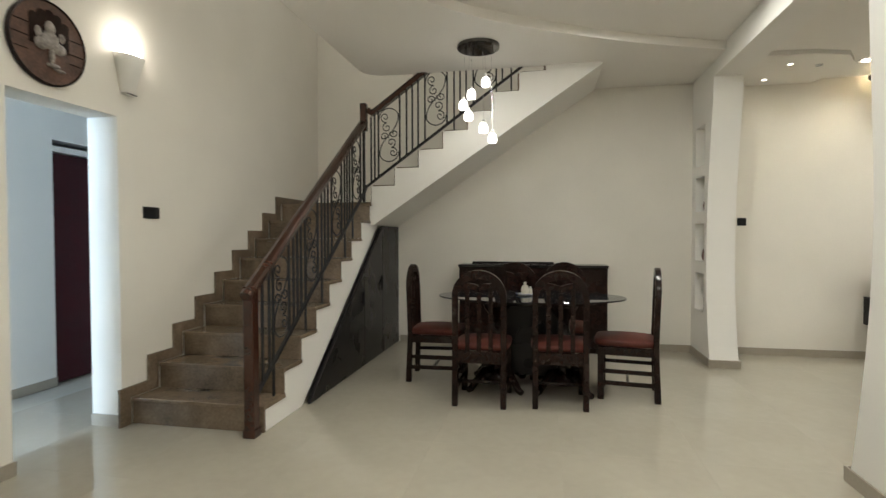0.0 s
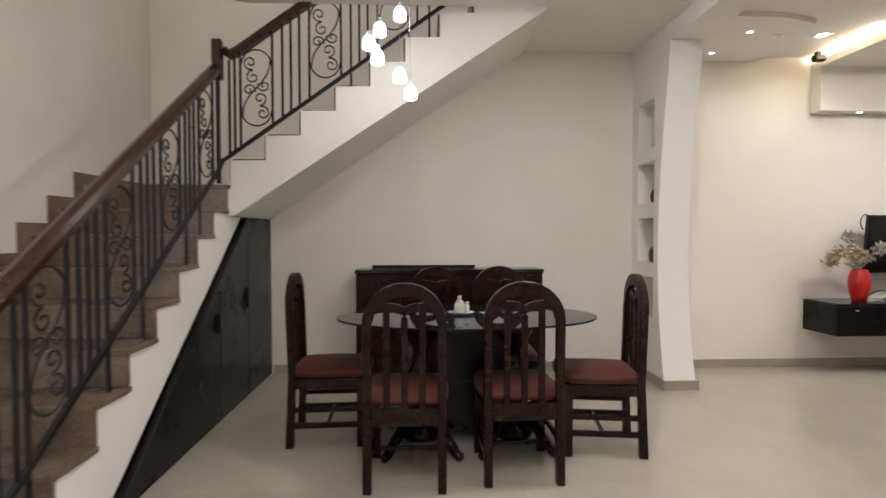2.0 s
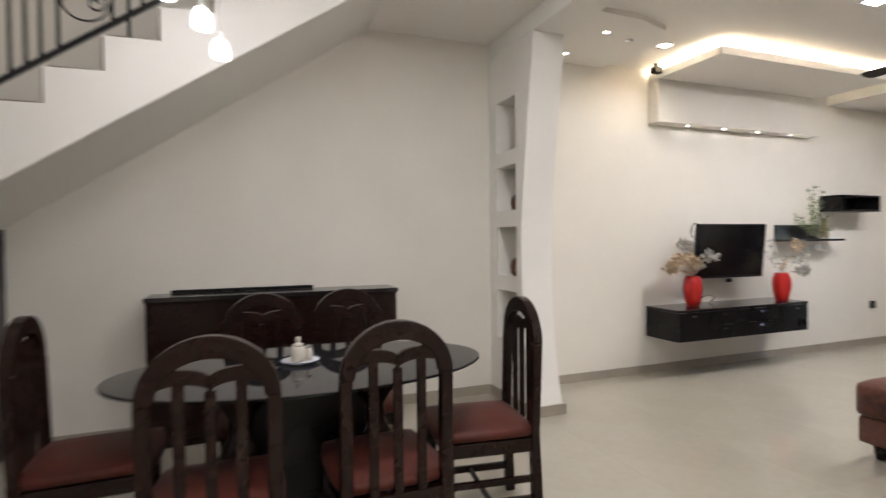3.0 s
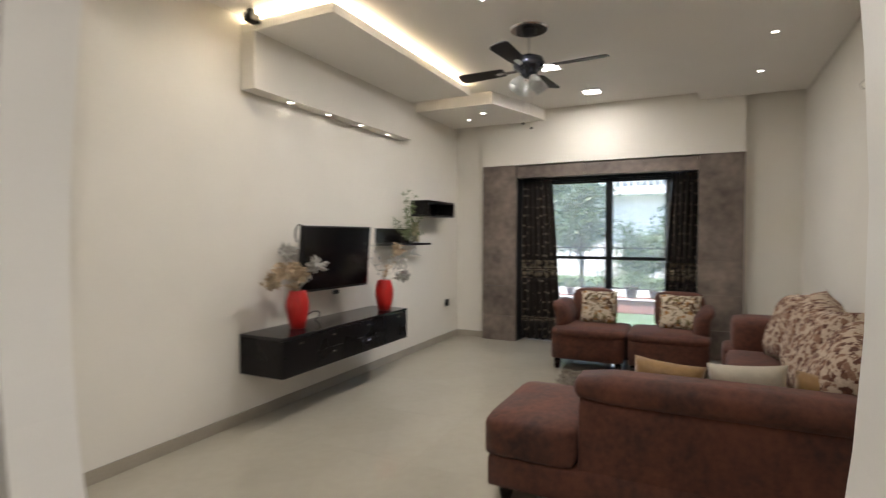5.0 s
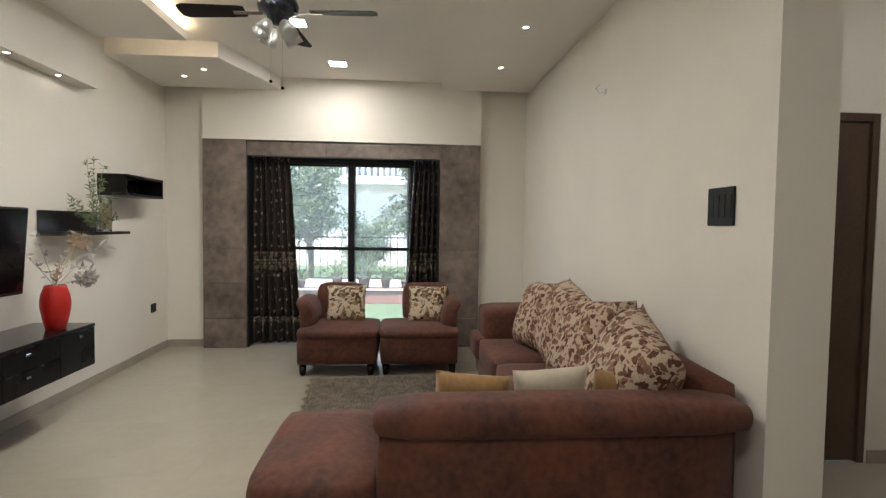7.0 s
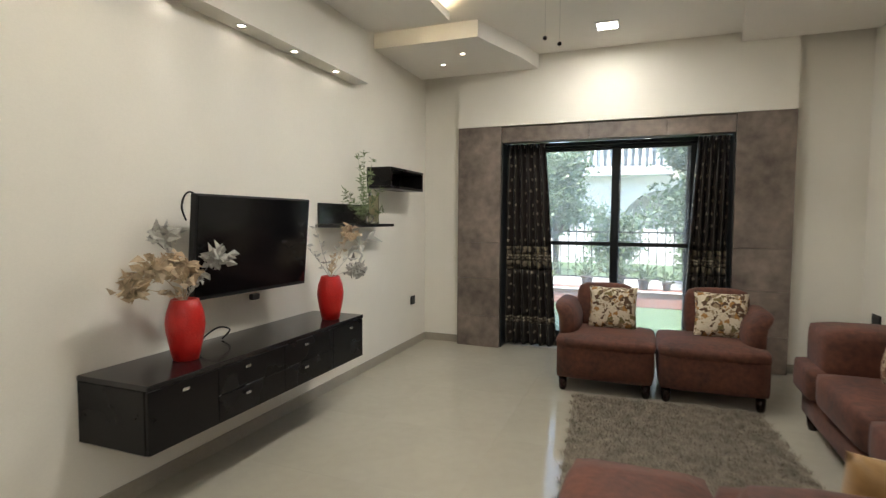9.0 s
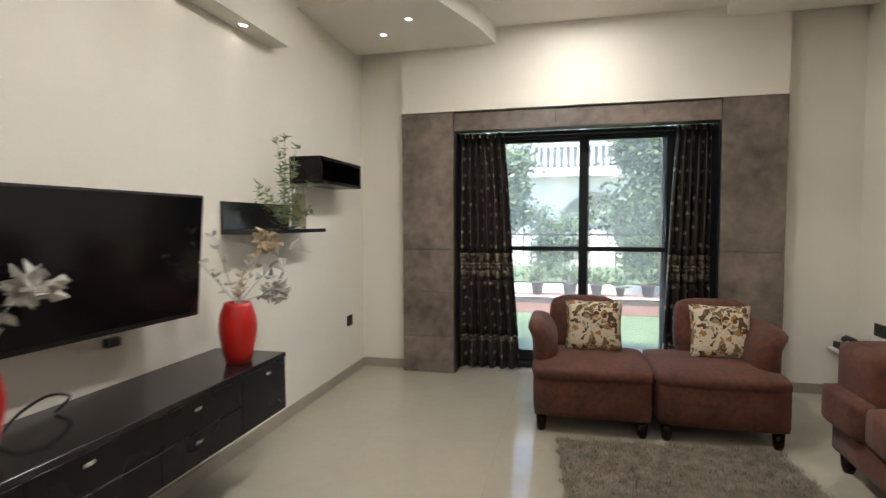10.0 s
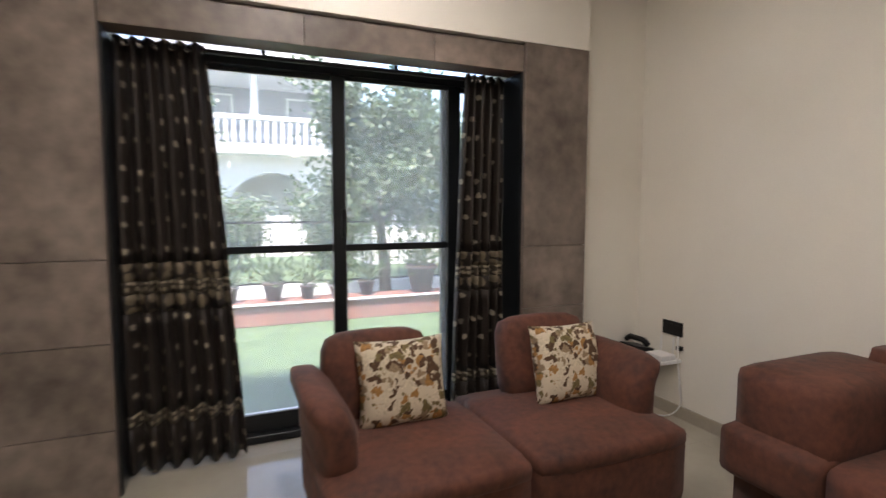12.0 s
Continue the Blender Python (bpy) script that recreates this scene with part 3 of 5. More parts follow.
for k, x in enumerate(URISE):
    zt = R * (10 + k)
    stair_part("upper_tread", box(x + 0.012, x + 0.272, 5.03, YB - 0.003, zt - 0.003, zt + 0.012, 0.004), GRANITE)
    stair_part("upper_riser", box(x - 0.016, x + 0.001, 5.03, YB - 0.003, zt - R + 0.013, zt - 0.002, 0.002), GRANITE)
stair_part("landing_skirting", box(XL + 0.02, -2.06, YB - 0.016, YB - 0.001, R * 9 + 0.001, R * 9 + 0.08), GRANITE)

# cupboard under the stairs
cup = thing("under_stair_cupboard", -2.02, 4.6, 0, label="glossy black triangular cupboard built in under the stairs", category="cupboard")


def cup_part(name, pts, x0, x1, mat, label="", parent=None):
    b = prism(pts, "x", x0, x1, 0.003, 1)
    bmesh.ops.transform(b, matrix=Matrix.Translation((2.02, -4.6, 0)), verts=b.verts[:])
    return part(name, b, mat, parent or cup, label)


cl = 1.44 / 1.89


def cz(y):
    return min(1.435, max(0.0, (y - 3.415) * cl - 0.004))


cup_part("carcass", [(3.47, 0.012), (5.30, cz(5.30) - 0.02), (5.94, 1.415), (5.94, 0.012)], XS + 0.003, -2.022, WENGE)
edges = [3.43, 4.70, 5.30, 5.955]
for a, b in zip(edges, edges[1:]):
    top = [(a + 0.003, cz(a + 0.003))] if cz(a) > 0.02 else []
    d = cup_part("door", [(a + 0.003, 0.006), (b - 0.003, 0.006), (b - 0.003, cz(b - 0.003))] + top, -2.020, -1.998, WENGE, "black door panel")
    if b < 5.9:
        cup_part("handle", [(b - 0.07, 0.62 if b < 5 else 0.72), (b - 0.045, 0.62 if b < 5 else 0.72), (b - 0.045, 0.76 if b < 5 else 0.88), (b - 0.07, 0.76 if b < 5 else 0.88)], -1.997, -1.975, BLACKPL, "black bar handle", d)

# railing
rail = thing("stair_railing", -2.08, 2.78, 0, label="black wrought iron railing with scrolls and a red-brown wooden handrail", category="railing")
RT = Matrix.Translation((2.08, -2.78, 0))


def rail_part(name, bm, mat, label="", parent=None, smooth=False):
    bmesh.ops.transform(bm, matrix=RT, verts=bm.verts[:])
    return part(name, bm, mat, parent or rail, label, smooth)


XR = -2.085
SL = 0.712


def low_top(y):
    return 0.985 + (y - 2.78) * SL


def low_bot(y):
    return 0.235 + (y - 2.78) * SL


def up_top(x):
    return 2.60 + (x + 2.05) * SL


def up_bot(x):
    return 1.875 + (x + 2.05) * SL


newel = rail_part("newel_post", boxes((XR - 0.036, XR + 0.036, 2.724, 2.796, 0, 0.995), (XR - 0.043, XR + 0.043, 2.717, 2.803, 0, 0.06), bevel=0.006), RAILWOOD, "square red-brown wooden post")
section = [(-0.034, -0.028), (-0.04, 0.005), (-0.03, 0.03), (0, 0.04), (0.03, 0.03), (0.04, 0.005), (0.034, -0.028)]
rail_part("handrail", sweep([(XR, y, low_top(y)) for y in (2.70, 3.2, 4.0, 4.90)], section), RAILWOOD, "moulded red-brown handrail")
rail_part("landing_post", boxes((XR - 0.035, XR + 0.035, 4.91, 4.98, 2.43, 2.72), bevel=0.012), RAILWOOD)
rail_part("landing_handrail", sweep([(XR + 0.02, 5.02, 2.665), (XR + 0.06, 5.02, 2.63), (-1.95, 5.02, up_top(-1.95)), (-1.2, 5.02, up_top(-1.2)), (-0.2, 5.02, up_top(-0.2))], section), RAILWOOD)
rail_part("landing_bar", box(XR - 0.012, XR + 0.012, 4.93, 4.955, 1.675, 2.45), IRON)
flat = [(-0.010, -0.006), (-0.010, 0.006), (0.010, 0.006), (0.010, -0.006)]
flat2 = [(-0.012, -0.012), (-0.012, 0.012), (0.012, 0.012), (0.012, -0.012)]
rail_part("bottom_rail", sweep([(XR, y, low_bot(y)) for y in (2.80, 3.8, 4.95)], flat2), IRON)
rail_part("upper_bottom_rail", sweep([(x, 5.02, up_bot(x)) for x in (XR + 0.0, -1.4, -0.3)], flat2), IRON)
rail_part("corner_bar", sweep([(XR, 4.95, low_bot(4.95)), (XR, 5.02, up_bot(XR) + 0.01)], flat2), IRON)


def spiral(c, r, a0, turns, sgn, n=18):
    return [(c[0] + r * (1 - 0.8 * k / n) * math.cos(a0 + sgn * turns * 2 * math.pi * k / n), c[1] + r * (1 - 0.8 * k / n) * math.sin(a0 + sgn * turns * 2 * math.pi * k / n)) for k in range(n + 1)]


def scroll(w, h):
    """A scroll panel drawn across (u) and up (v): end arcs, a long S and four curls."""
    bars = []
    a = w / 2
    bars.append([(-a, a)] + [(a * math.cos(math.pi + k * math.pi / 10), a + a * math.sin(math.pi + k * math.pi / 10)) for k in range(11)])
    bars.append([(a * math.cos(k * math.pi / 10), h - a + a * math.sin(k * math.pi / 10)) for k in range(11)])
    s = []
    for k in range(25):
        t = k / 24
        s.append((a * (0.92 * (2 * t - 1) - 0.30 * math.sin(2 * math.pi * t)), h * 0.10 + t * h * 0.80))
    bars.append(s)
    r = a * 0.48
    bars.append(spiral((a * 0.40, h * 0.17), r, math.pi * 0.6, 1.3, -1))
    bars.append(spiral((a * 0.22, h * 0.36), r, math.pi * 1.5, 1.25, 1))
    bars.append(spiral((-a * 0.50, h * 0.47), r * 0.9, math.pi * 1.9, 1.25, 1))
    bars.append(spiral((a * 0.50, h * 0.53), r * 0.9, math.pi * 0.9, 1.25, 1))
    bars.append(spiral((-a * 0.22, h * 0.64), r, math.pi * 0.5, 1.25, 1))
    bars.append(spiral((-a * 0.40, h * 0.83), r, math.pi * 1.6, 1.3, -1))
    return bars


def scroll_mesh(place, w, h):
    bm = bmesh.new()
    for pts in scroll(w, h):
        tube([place(u, v) for u, v in pts], 0.0058, 5, bm)
    return bm


LOWP = [3.16, 3.67, 4.20, 4.72]
for c in LOWP:
    h = low_top(c) - low_bot(c) - 0.16
    rail_part("scroll_panel", scroll_mesh(lambda u, v, c=c, h=h: (XR, c + u, low_bot(c) + 0.08 + v), 0.22, h), IRON, "curled wrought iron scrolls")
ys = [2.90, 2.99]
for c in LOWP:
    ys += [c - 0.118, c + 0.118]
for a, b in zip(LOWP, LOWP[1:]):
    ys += [a + 0.118 + (b - a - 0.236) * f for f in (0.27, 0.5, 0.73)]
for y in ys:
    foot = max([R * (k + 1) for k, yy in enumerate(RISE) if yy <= y - 0.01] + [0]) if (round(y * 1000) % 3 == 0) else low_bot(y)
    rail_part("baluster", box(XR - 0.0075, XR + 0.0075, y - 0.0075, y + 0.0075, foot, low_top(y) - 0.02), IRON)
UPP = [-1.83, -1.32, -0.81]
for c in UPP:
    h = up_top(c) - up_bot(c) - 0.16
    rail_part("scroll_panel", scroll_mesh(lambda u, v, c=c, h=h: (c + u, 5.02, up_bot(c) + 0.08 + v), 0.22, h), IRON, "curled wrought iron scrolls")
xs = [-2.03, -1.99]
for c in UPP:
    xs += [c - 0.118, c + 0.118]
for a, b in zip(UPP, UPP[1:]):
    xs += [a + 0.118 + (b - a - 0.236) * f for f in (0.27, 0.5, 0.73)]
xs += [-0.63, -0.54, -0.45, -0.36, -0.25, -0.13]
for i, x in enumerate(xs):
    foot = up_bot(x) - (0.17 if i in (7, 11, 15) else 0)
    rail_part("baluster", box(x - 0.0075, x + 0.0075, 5.0125, 5.0275, foot, up_top(x) - 0.02), IRON)

# ---- dining ----


def dining_chair():
    c = thing("dining_chair", label="dark-stained wooden dining chair with arched back and red seat", category="chair", group="chairs round the table")
    w, d = 0.188, 0.43
    for sx in (-1, 1):
        leg = [(0.0, 0.0), (-0.05, 0.0), (-0.03, 0.44), (-0.045, 0.86), (0.0, 0.86), (0.012, 0.44)]
        b = prism([(p[0] - 0.0, p[1]) for p in leg], "x", sx * w - 0.022, sx * w + 0.022, 0.004, 1)
        part("back_post", b, CHAIRWOOD, c)
        part("front_leg", boxes((sx * w - 0.024, sx * w + 0.024, d - 0.05, d, 0, 0.425), bevel=0.004), CHAIRWOOD, c)
        part("side_rail", boxes((sx * w - 0.014, sx * w + 0.014, 0.0, d - 0.05, 0.36, 0.425), bevel=0.003), CHAIRWOOD, c)
        part("side_stretcher", boxes((sx * w - 0.011, sx * w + 0.011, -0.02, d - 0.05, 0.118, 0.152), bevel=0.003), CHAIRWOOD, c)
        part("upper_stretcher", boxes((sx * w - 0.010, sx * w + 0.010, -0.015, d - 0.05, 0.215, 0.246), bevel=0.003), CHAIRWOOD, c)
    part("front_rail", boxes((-w + 0.024, w - 0.024, d - 0.04, d - 0.012, 0.36, 0.425), bevel=0.003), CHAIRWOOD, c)
    part("back_rail", boxes((-w + 0.022, w - 0.022, -0.035, -0.005, 0.34, 0.43), bevel=0.003), CHAIRWOOD, c)
    part("cross_stretcher", boxes((-w + 0.011, w - 0.011, 0.19, 0.21, 0.124, 0.147), bevel=0.003), CHAIRWOOD, c)
    part("seat", soft_block(-0.208, 0.208, 0.0, 0.45, 0.425, 0.49, 0.025, 0.018), REDSEAT, c, "dark red padded seat", True)
    n = 16
    ro, ri, zc = w + 0.022, w - 0.03, 0.858
    arch = [(ro * math.cos(math.pi * k / n), zc + ro * 0.95 * math.sin(math.pi * k / n)) for k in range(n + 1)] + [(ri * math.cos(math.pi * k / n), zc + ri * 0.82 * math.sin(math.pi * k / n)) for k in range(n, -1, -1)]
    part("arched_top", prism(arch, "y", -0.046, -0.002, 0.004, 1), CHAIRWOOD, c)
    r2 = (w - 0.02) / 2
    for sx in (-1, 1):
        up = [(sx * r2 + (r2 + 0.006) * math.cos(math.pi * k / n), 0.905 + 0.052 * math.sin(math.pi * k / n) ** 0.7) for k in range(n + 1)]
        dn = [(sx * r2 + (r2 + 0.006) * math.cos(math.pi * k / n), 0.862 + 0.050 * math.sin(math.pi * k / n) ** 0.7) for k in range(n, -1, -1)]
        part("inner_arch", prism(up + dn, "y", -0.038, -0.012, 0.002, 1), CHAIRWOOD, c)
    for x, zt in ((-0.090, 0.925), (0.0, 0.885), (0.090, 0.925)):
        part("slat", boxes((x - 0.017, x + 0.017, -0.034, -0.016, 0.43, zt), bevel=0.003), CHAIRWOOD, c)
    return c


chair = dining_chair()
chair.matrix_basis = pose(-0.694, 3.655, 0, 0, 0, -1.6)
for x, y, rz in ((-0.081, 3.708, 0.6), (-0.495, 4.91, 180), (-0.011, 4.98, 178), (-1.39, 4.41, -88), (0.675, 4.163, 82)):
    copy_thing(chair, pose(x, y, 0, 0, 0, rz))

table = thing("dining_table", -0.327, 4.23, 0, label="oval smoked glass dining table on a dark carved pedestal", category="table")
ell = [(0.797 * math.cos(2 * math.pi * k / 56), 0.47 * math.sin(2 * math.pi * k / 56)) for k in range(56)]
part("glass_top", prism(ell, "z", 0.788, 0.800, 0.003, 1), TABLEGLASS, table, "smoked glass top")
part("apron", prism([(0.55 * p[0] / 0.785, 0.30 * p[1] / 0.47) for p in ell], "z", 0.745, 0.787, 0.006, 1), CHAIRWOOD, table)
for sx in (-0.28, 0.28):
    part("pedestal", lathe([(0.12, 0.06), (0.13, 0.1), (0.07, 0.14), (0.06, 0.22), (0.10, 0.34), (0.11, 0.42), (0.06, 0.52), (0.055, 0.60), (0.12, 0.70), (0.14, 0.745)], 20, Matrix.Translation((sx, 0, 0))), CHAIRWOOD, table, "turned dark wooden pedestal", True)
    for a in (50, 130, 230, 310):
        ca, sa = math.cos(radians(a)), math.sin(radians(a))
        part("claw_foot", tube([(sx + ca * r, sa * r, z) for r, z in ((0.08, 0.16), (0.16, 0.17), (0.25, 0.09), (0.31, 0.035), (0.345, 0.03))], 0.034, 8, r_end=0.026), CHAIRWOOD, table, "", True)
part("pedestal_panel", boxes((-0.24, 0.24, -0.05, 0.05, 0.12, 0.744), bevel=0.008), WENGE, table, "dark panel between the pedestals")

tray_t = thing("condiment_set", -0.36, 4.28, 0.8, label="small cream condiment set standing on a blue-rimmed dish", category="condiment set")
part("dish", lathe([(0.0, 0.001), (0.07, 0.001), (0.105, 0.014), (0.107, 0.018), (0.07, 0.006), (0.0, 0.005)], 28, None, False), PLASTW, tray_t, "shallow pale dish", True)
part("dish_rim", lathe([(0.1055, 0.0145), (0.110, 0.0185), (0.106, 0.0195), (0.1025, 0.017)], 28, None, False), material("blue_glaze", (0.06, 0.09, 0.22), 0.25, var=0.1, bump=0), tray_t, "blue rim", True)
j_ = part("jar", lathe([(0.034, 0.012), (0.040, 0.016), (0.041, 0.07), (0.036, 0.088), (0.028, 0.094)], 20, Matrix.Translation((-0.012, 0, 0))), CREAMGLAZE, tray_t, "cream glazed jar", True)
part("lid", lathe([(0.030, 0.0945), (0.031, 0.104), (0.014, 0.112), (0.010, 0.118), (0.017, 0.128), (0.014, 0.142), (0.004, 0.146)], 18, Matrix.Translation((-0.012, 0, 0))), CREAMGLAZE, j_, "round knobbed lid", True)
sh_ = part("shaker", lathe([(0.018, 0.012), (0.022, 0.02), (0.020, 0.06), (0.015, 0.075)], 16, Matrix.Translation((0.045, 0.015, 0))), CREAMGLAZE, tray_t, "small cream shaker", True)
part("shaker_cap", lathe([(0.015, 0.0755), (0.016, 0.088), (0.006, 0.096)], 16, Matrix.Translation((0.045, 0.015, 0))), CHROME, sh_, "metal cap", True)
tray_t.scale = (0.8, 0.8, 0.8)
sb = thing("sideboard", -0.35, 5.79, 0, label="long dark brown sideboard with cupboard doors against the wall", category="sideboard")
part("carcass", box(-0.83, 0.83, -0.14, 0.15, 0.06, 0.957, 0.003, 1), CHAIRWOOD, sb)
part("plinth", box(-0.80, 0.80, -0.11, 0.14, 0.0, 0.059), CHAIRWOOD, sb)
part("top_board", box(-0.838, 0.838, -0.162, 0.155, 0.958, 0.990, 0.004, 1), WENGE_TOP, sb, "glossy black top")
for i in range(4):
    a = -0.82 + i * 0.41
    d = part("door", box(a + 0.004, a + 0.406, -0.158, -0.141, 0.07, 0.70, 0.003, 1), CHAIRWOOD, sb)
    part("handle", box(a + (0.35 if i % 2 == 0 else 0.04), a + (0.37 if i % 2 == 0 else 0.06), -0.175, -0.159, 0.45, 0.58, 0.003, 1), CHROME, d, "slim metal handle")
    part("drawer", box(a + 0.004, a + 0.406, -0.158, -0.141, 0.706, 0.947, 0.003, 1), CHAIRWOOD, sb)
panel = tagged(link("picture_panel", box(-1.06, -0.10, 5.90, 5.93, 0.991, 1.013, 0.003, 1), WENGE), "thin black panel lying on the sideboard", "panel")

# pendant lamp
pend = thing("pendant_lamp", -0.79, 4.34, CL, label="pendant lamp with six lit glass shades below a dark round plate", category="pendant lamp")
part("ceiling_plate", lathe([(0.0, -0.035), (0.18, -0.035), (0.19, -0.028), (0.19, -0.001), (0.0, -0.001)], 36), DARKMIRROR, pend, "dark mirror-finish round plate", False)
for i, (x, y, z) in enumerate(PENDANTS):
    lx, ly, lz = x + 0.79, y - 4.34, z - CL
    part("cable", tube([(lx * 0.9, ly * 0.9, -0.034), (lx, ly, lz + 0.055)], 0.0018, 5), CHROME, pend)
    s = part("shade", lathe([(0.016, 0.040), (0.026, 0.034), (0.036, 0.016), (0.041, -0.005), (0.042, -0.030), (0.040, -0.043), (0.030, -0.050)], 18, Matrix.Translation((lx, ly, lz))), GLOW_SHADE, pend, "lit white glass shade", True)
    part("cap", lathe([(0.006, 0.072), (0.012, 0.068), (0.017, 0.041)], 12, Matrix.Translation((lx, ly, lz))), FROST, s, "", True)
    point_lamp("pendant_bulb", x, y, z - 0.075, 0.062, NEUT, 0.03)


def panel_light(x, y, z):
    p = thing("ceiling_panel_light", x, y, z, label="small square lit panel light set in the ceiling", category="ceiling light", group="panel lights")
    part("frame", boxes((-0.095, 0.095, -0.095, -0.08, -0.012, -0.0005), (-0.095, 0.095, 0.08, 0.095, -0.012, -0.0005), (-0.095, -0.08, -0.08, 0.08, -0.012, -0.0005), (0.08, 0.095, -0.08, 0.08, -0.012, -0.0005)), PLASTW, p)
    part("diffuser", box(-0.079, 0.079, -0.079, 0.079, -0.009, -0.001), GLOW, p, "lit diffuser")
    return p


pl = panel_light(*PANELS[0])
# The passage copy is an unseen fitting, put there for the added light.
for p in PANELS[1:] + ADDED_PASSAGE_PANELS:
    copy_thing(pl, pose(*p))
# All but the first of these fittings are unseen additions.
for p in DINING_PANELS:
    copy_thing(pl, pose(p[0], p[1], 3.10))


def spot_fitting(x, y, z, r=0.022):
    s = thing("recessed_spot", x, y, z, label="small round recessed ceiling spot, lit", category="spot light", group="recessed spots")
    part("ring", lathe([(r, -0.006), (r + 0.008, -0.004), (r + 0.008, -0.0005), (r, -0.0005), (r * 0.9, -0.003)], 20, None, False), CHROME, s, "chrome ring", True)
    part("lamp", lathe([(0.001, -0.003), (r * 0.85, -0.003), (r * 0.85, -0.0005), (0.001, -0.0005)], 20), GLOW_SPOT, s, "lit lamp")
    return s


sf = spot_fitting(*SPOTS[0])
for p in SPOTS[1:]:
    copy_thing(sf, pose(*p))
for x in STRIP_SPOTS:
    copy_thing(sf, pose(x, 5.885, 2.465))
    spot_lamp("strip_spot", x, 5.885, 2.452, 0.42, NEUT, 44, 0.8)
for x, y, z in SPOTS:
    spot_lamp("ceiling_spot", x, y, z - 0.012, 0.25, NEUT, 90, 0.6)
big = copy_thing(sf, pose(2.83, 5.40, 3.0))
big.scale = (2.6, 2.6, 1.0)
big["label"] = "round recessed downlight, lit, set in the ceiling"
spot_lamp("ceiling_spot", 2.83, 5.40, 2.98, 1.7, (1.0, 0.90, 0.76), 150, 0.9)
det = thing("smoke_detector", 2.38, 5.32, 2.96, label="small grey round detector on the ceiling", category="detector")
part("base", lathe([(0.0, -0.014), (0.03, -0.012), (0.035, -0.001), (0.0, -0.001)], 18), CHROME, det, "", True)
cctv = thing("ceiling_camera", 3.11, 5.80, 3.0, label="small black camera under the ceiling by the wall", category="camera")
part("bracket", box(-0.02, 0.02, -0.02, 0.02, -0.03, -0.001), BLACKPL, cctv)
part("body", boxes((-0.04, 0.06, -0.035, 0.035, -0.09, -0.03), bevel=0.01), BLACKPL, cctv)
part("lens", lathe([(0.02, 0.0), (0.024, 0.012), (0.0, 0.014)], 16, Matrix.Translation((-0.04, 0, -0.06)) @ Matrix.Rotation(radians(-90), 4, "Y")), SCREEN, cctv, "", True)

# wall lamp
sc = thing("wall_sconce", *SCONCE, label="white wall lamp throwing bright light up the wall", category="wall lamp")
body = bmesh.new()
rows = []
for r, z in ((0.050, -0.26), (0.056, -0.25), (0.085, -0.10), (0.112, 0.0)):
    rows.append([body.verts.new((r * 1.15 * math.cos(a), r * 1.0 * math.sin(a), z - 0.02 * math.cos(a) * (z == 0.0))) for a in [-math.pi / 2 + k * math.pi / 12 for k in range(13)]])
for a, b in zip(rows, rows[1:]):
    for i in range(12):
        body.faces.new((a[i], a[i + 1], b[i + 1], b[i]))
body.faces.new(rows[0])
part("foot", boxes((0.001, 0.05, -0.05, 0.05, -0.275, -0.262), bevel=0.003), CHROME, sc, "small dark metal foot")
shell = part("body", body, WHITE, sc, "white plaster half-cone body", True)
shell.modifiers.new("wall", "SOLIDIFY").thickness = 0.006
# Glowing dome gives shape to the bulb and the blown-out glow behind it.
part("bowl", lathe([(0.02, -0.05), (0.085, -0.03), (0.094, 0.01), (0.088, 0.045), (0.06, 0.075), (0.02, 0.088), (0.001, 0.088)], 24, Matrix.Translation((0.010, 0, 0.0)), False), GLOW_SCONCE, sc, "glowing dome for the bulb and the burnt-out wall glow", True)
point_lamp("sconce_bulb", -2.965, 2.835, 2.675, 0.17, (1, 0.93, 0.85), 0.04)

# round carved plaque
plaque = thing("wall_plaque", -3.069, 2.247, 2.45, label="round carved wooden wall plaque in brown with a pale relief", category="plaque")
RY = Matrix.Rotation(radians(90), 4, "Y")
PLAQUEWOOD = material("carved_brown_wood", (0.060, 0.026, 0.016), 0.5, var=0.5, scale=13, fine=60, bump=0.5, col2=(0.145, 0.072, 0.045))
PALEWOOD = material("pale_worn_relief", (0.20, 0.165, 0.14), 0.55, var=0.55, scale=26, fine=70, bump=0.6, col2=(0.42, 0.38, 0.34))
part("disc", lathe([(0.0, 0.0), (0.240, 0.0), (0.240, 0.02), (0.0, 0.02)], 48, RY), PLAQUEWOOD, plaque)
part("rim", lathe([(0.234, 0.0), (0.246, 0.002), (0.247, 0.022), (0.240, 0.028), (0.234, 0.026), (0.232, 0.018)], 48, RY, False), CHAIRWOOD, plaque, "thin dark rim", True)
scallop = [(-0.125, -0.03), (-0.125, 0.09)]
for k in range(5):
    c = (-0.10 + 0.05 * k, 0.105 + 0.062 * math.sin(math.pi * (k + 0.5) / 5))
    scallop += [(c[0] + 0.028 * math.cos(math.pi - q * math.pi / 4), c[1] + 0.026 * math.sin(math.pi - q * math.pi / 4)) for q in range(5)]
scallop += [(0.125, 0.09), (0.125, -0.03)]
part("niche_panel", prism(scallop, "x", 0.0205, 0.026, 0.001, 1), CHAIRWOOD, plaque, "dark scalloped arch panel")
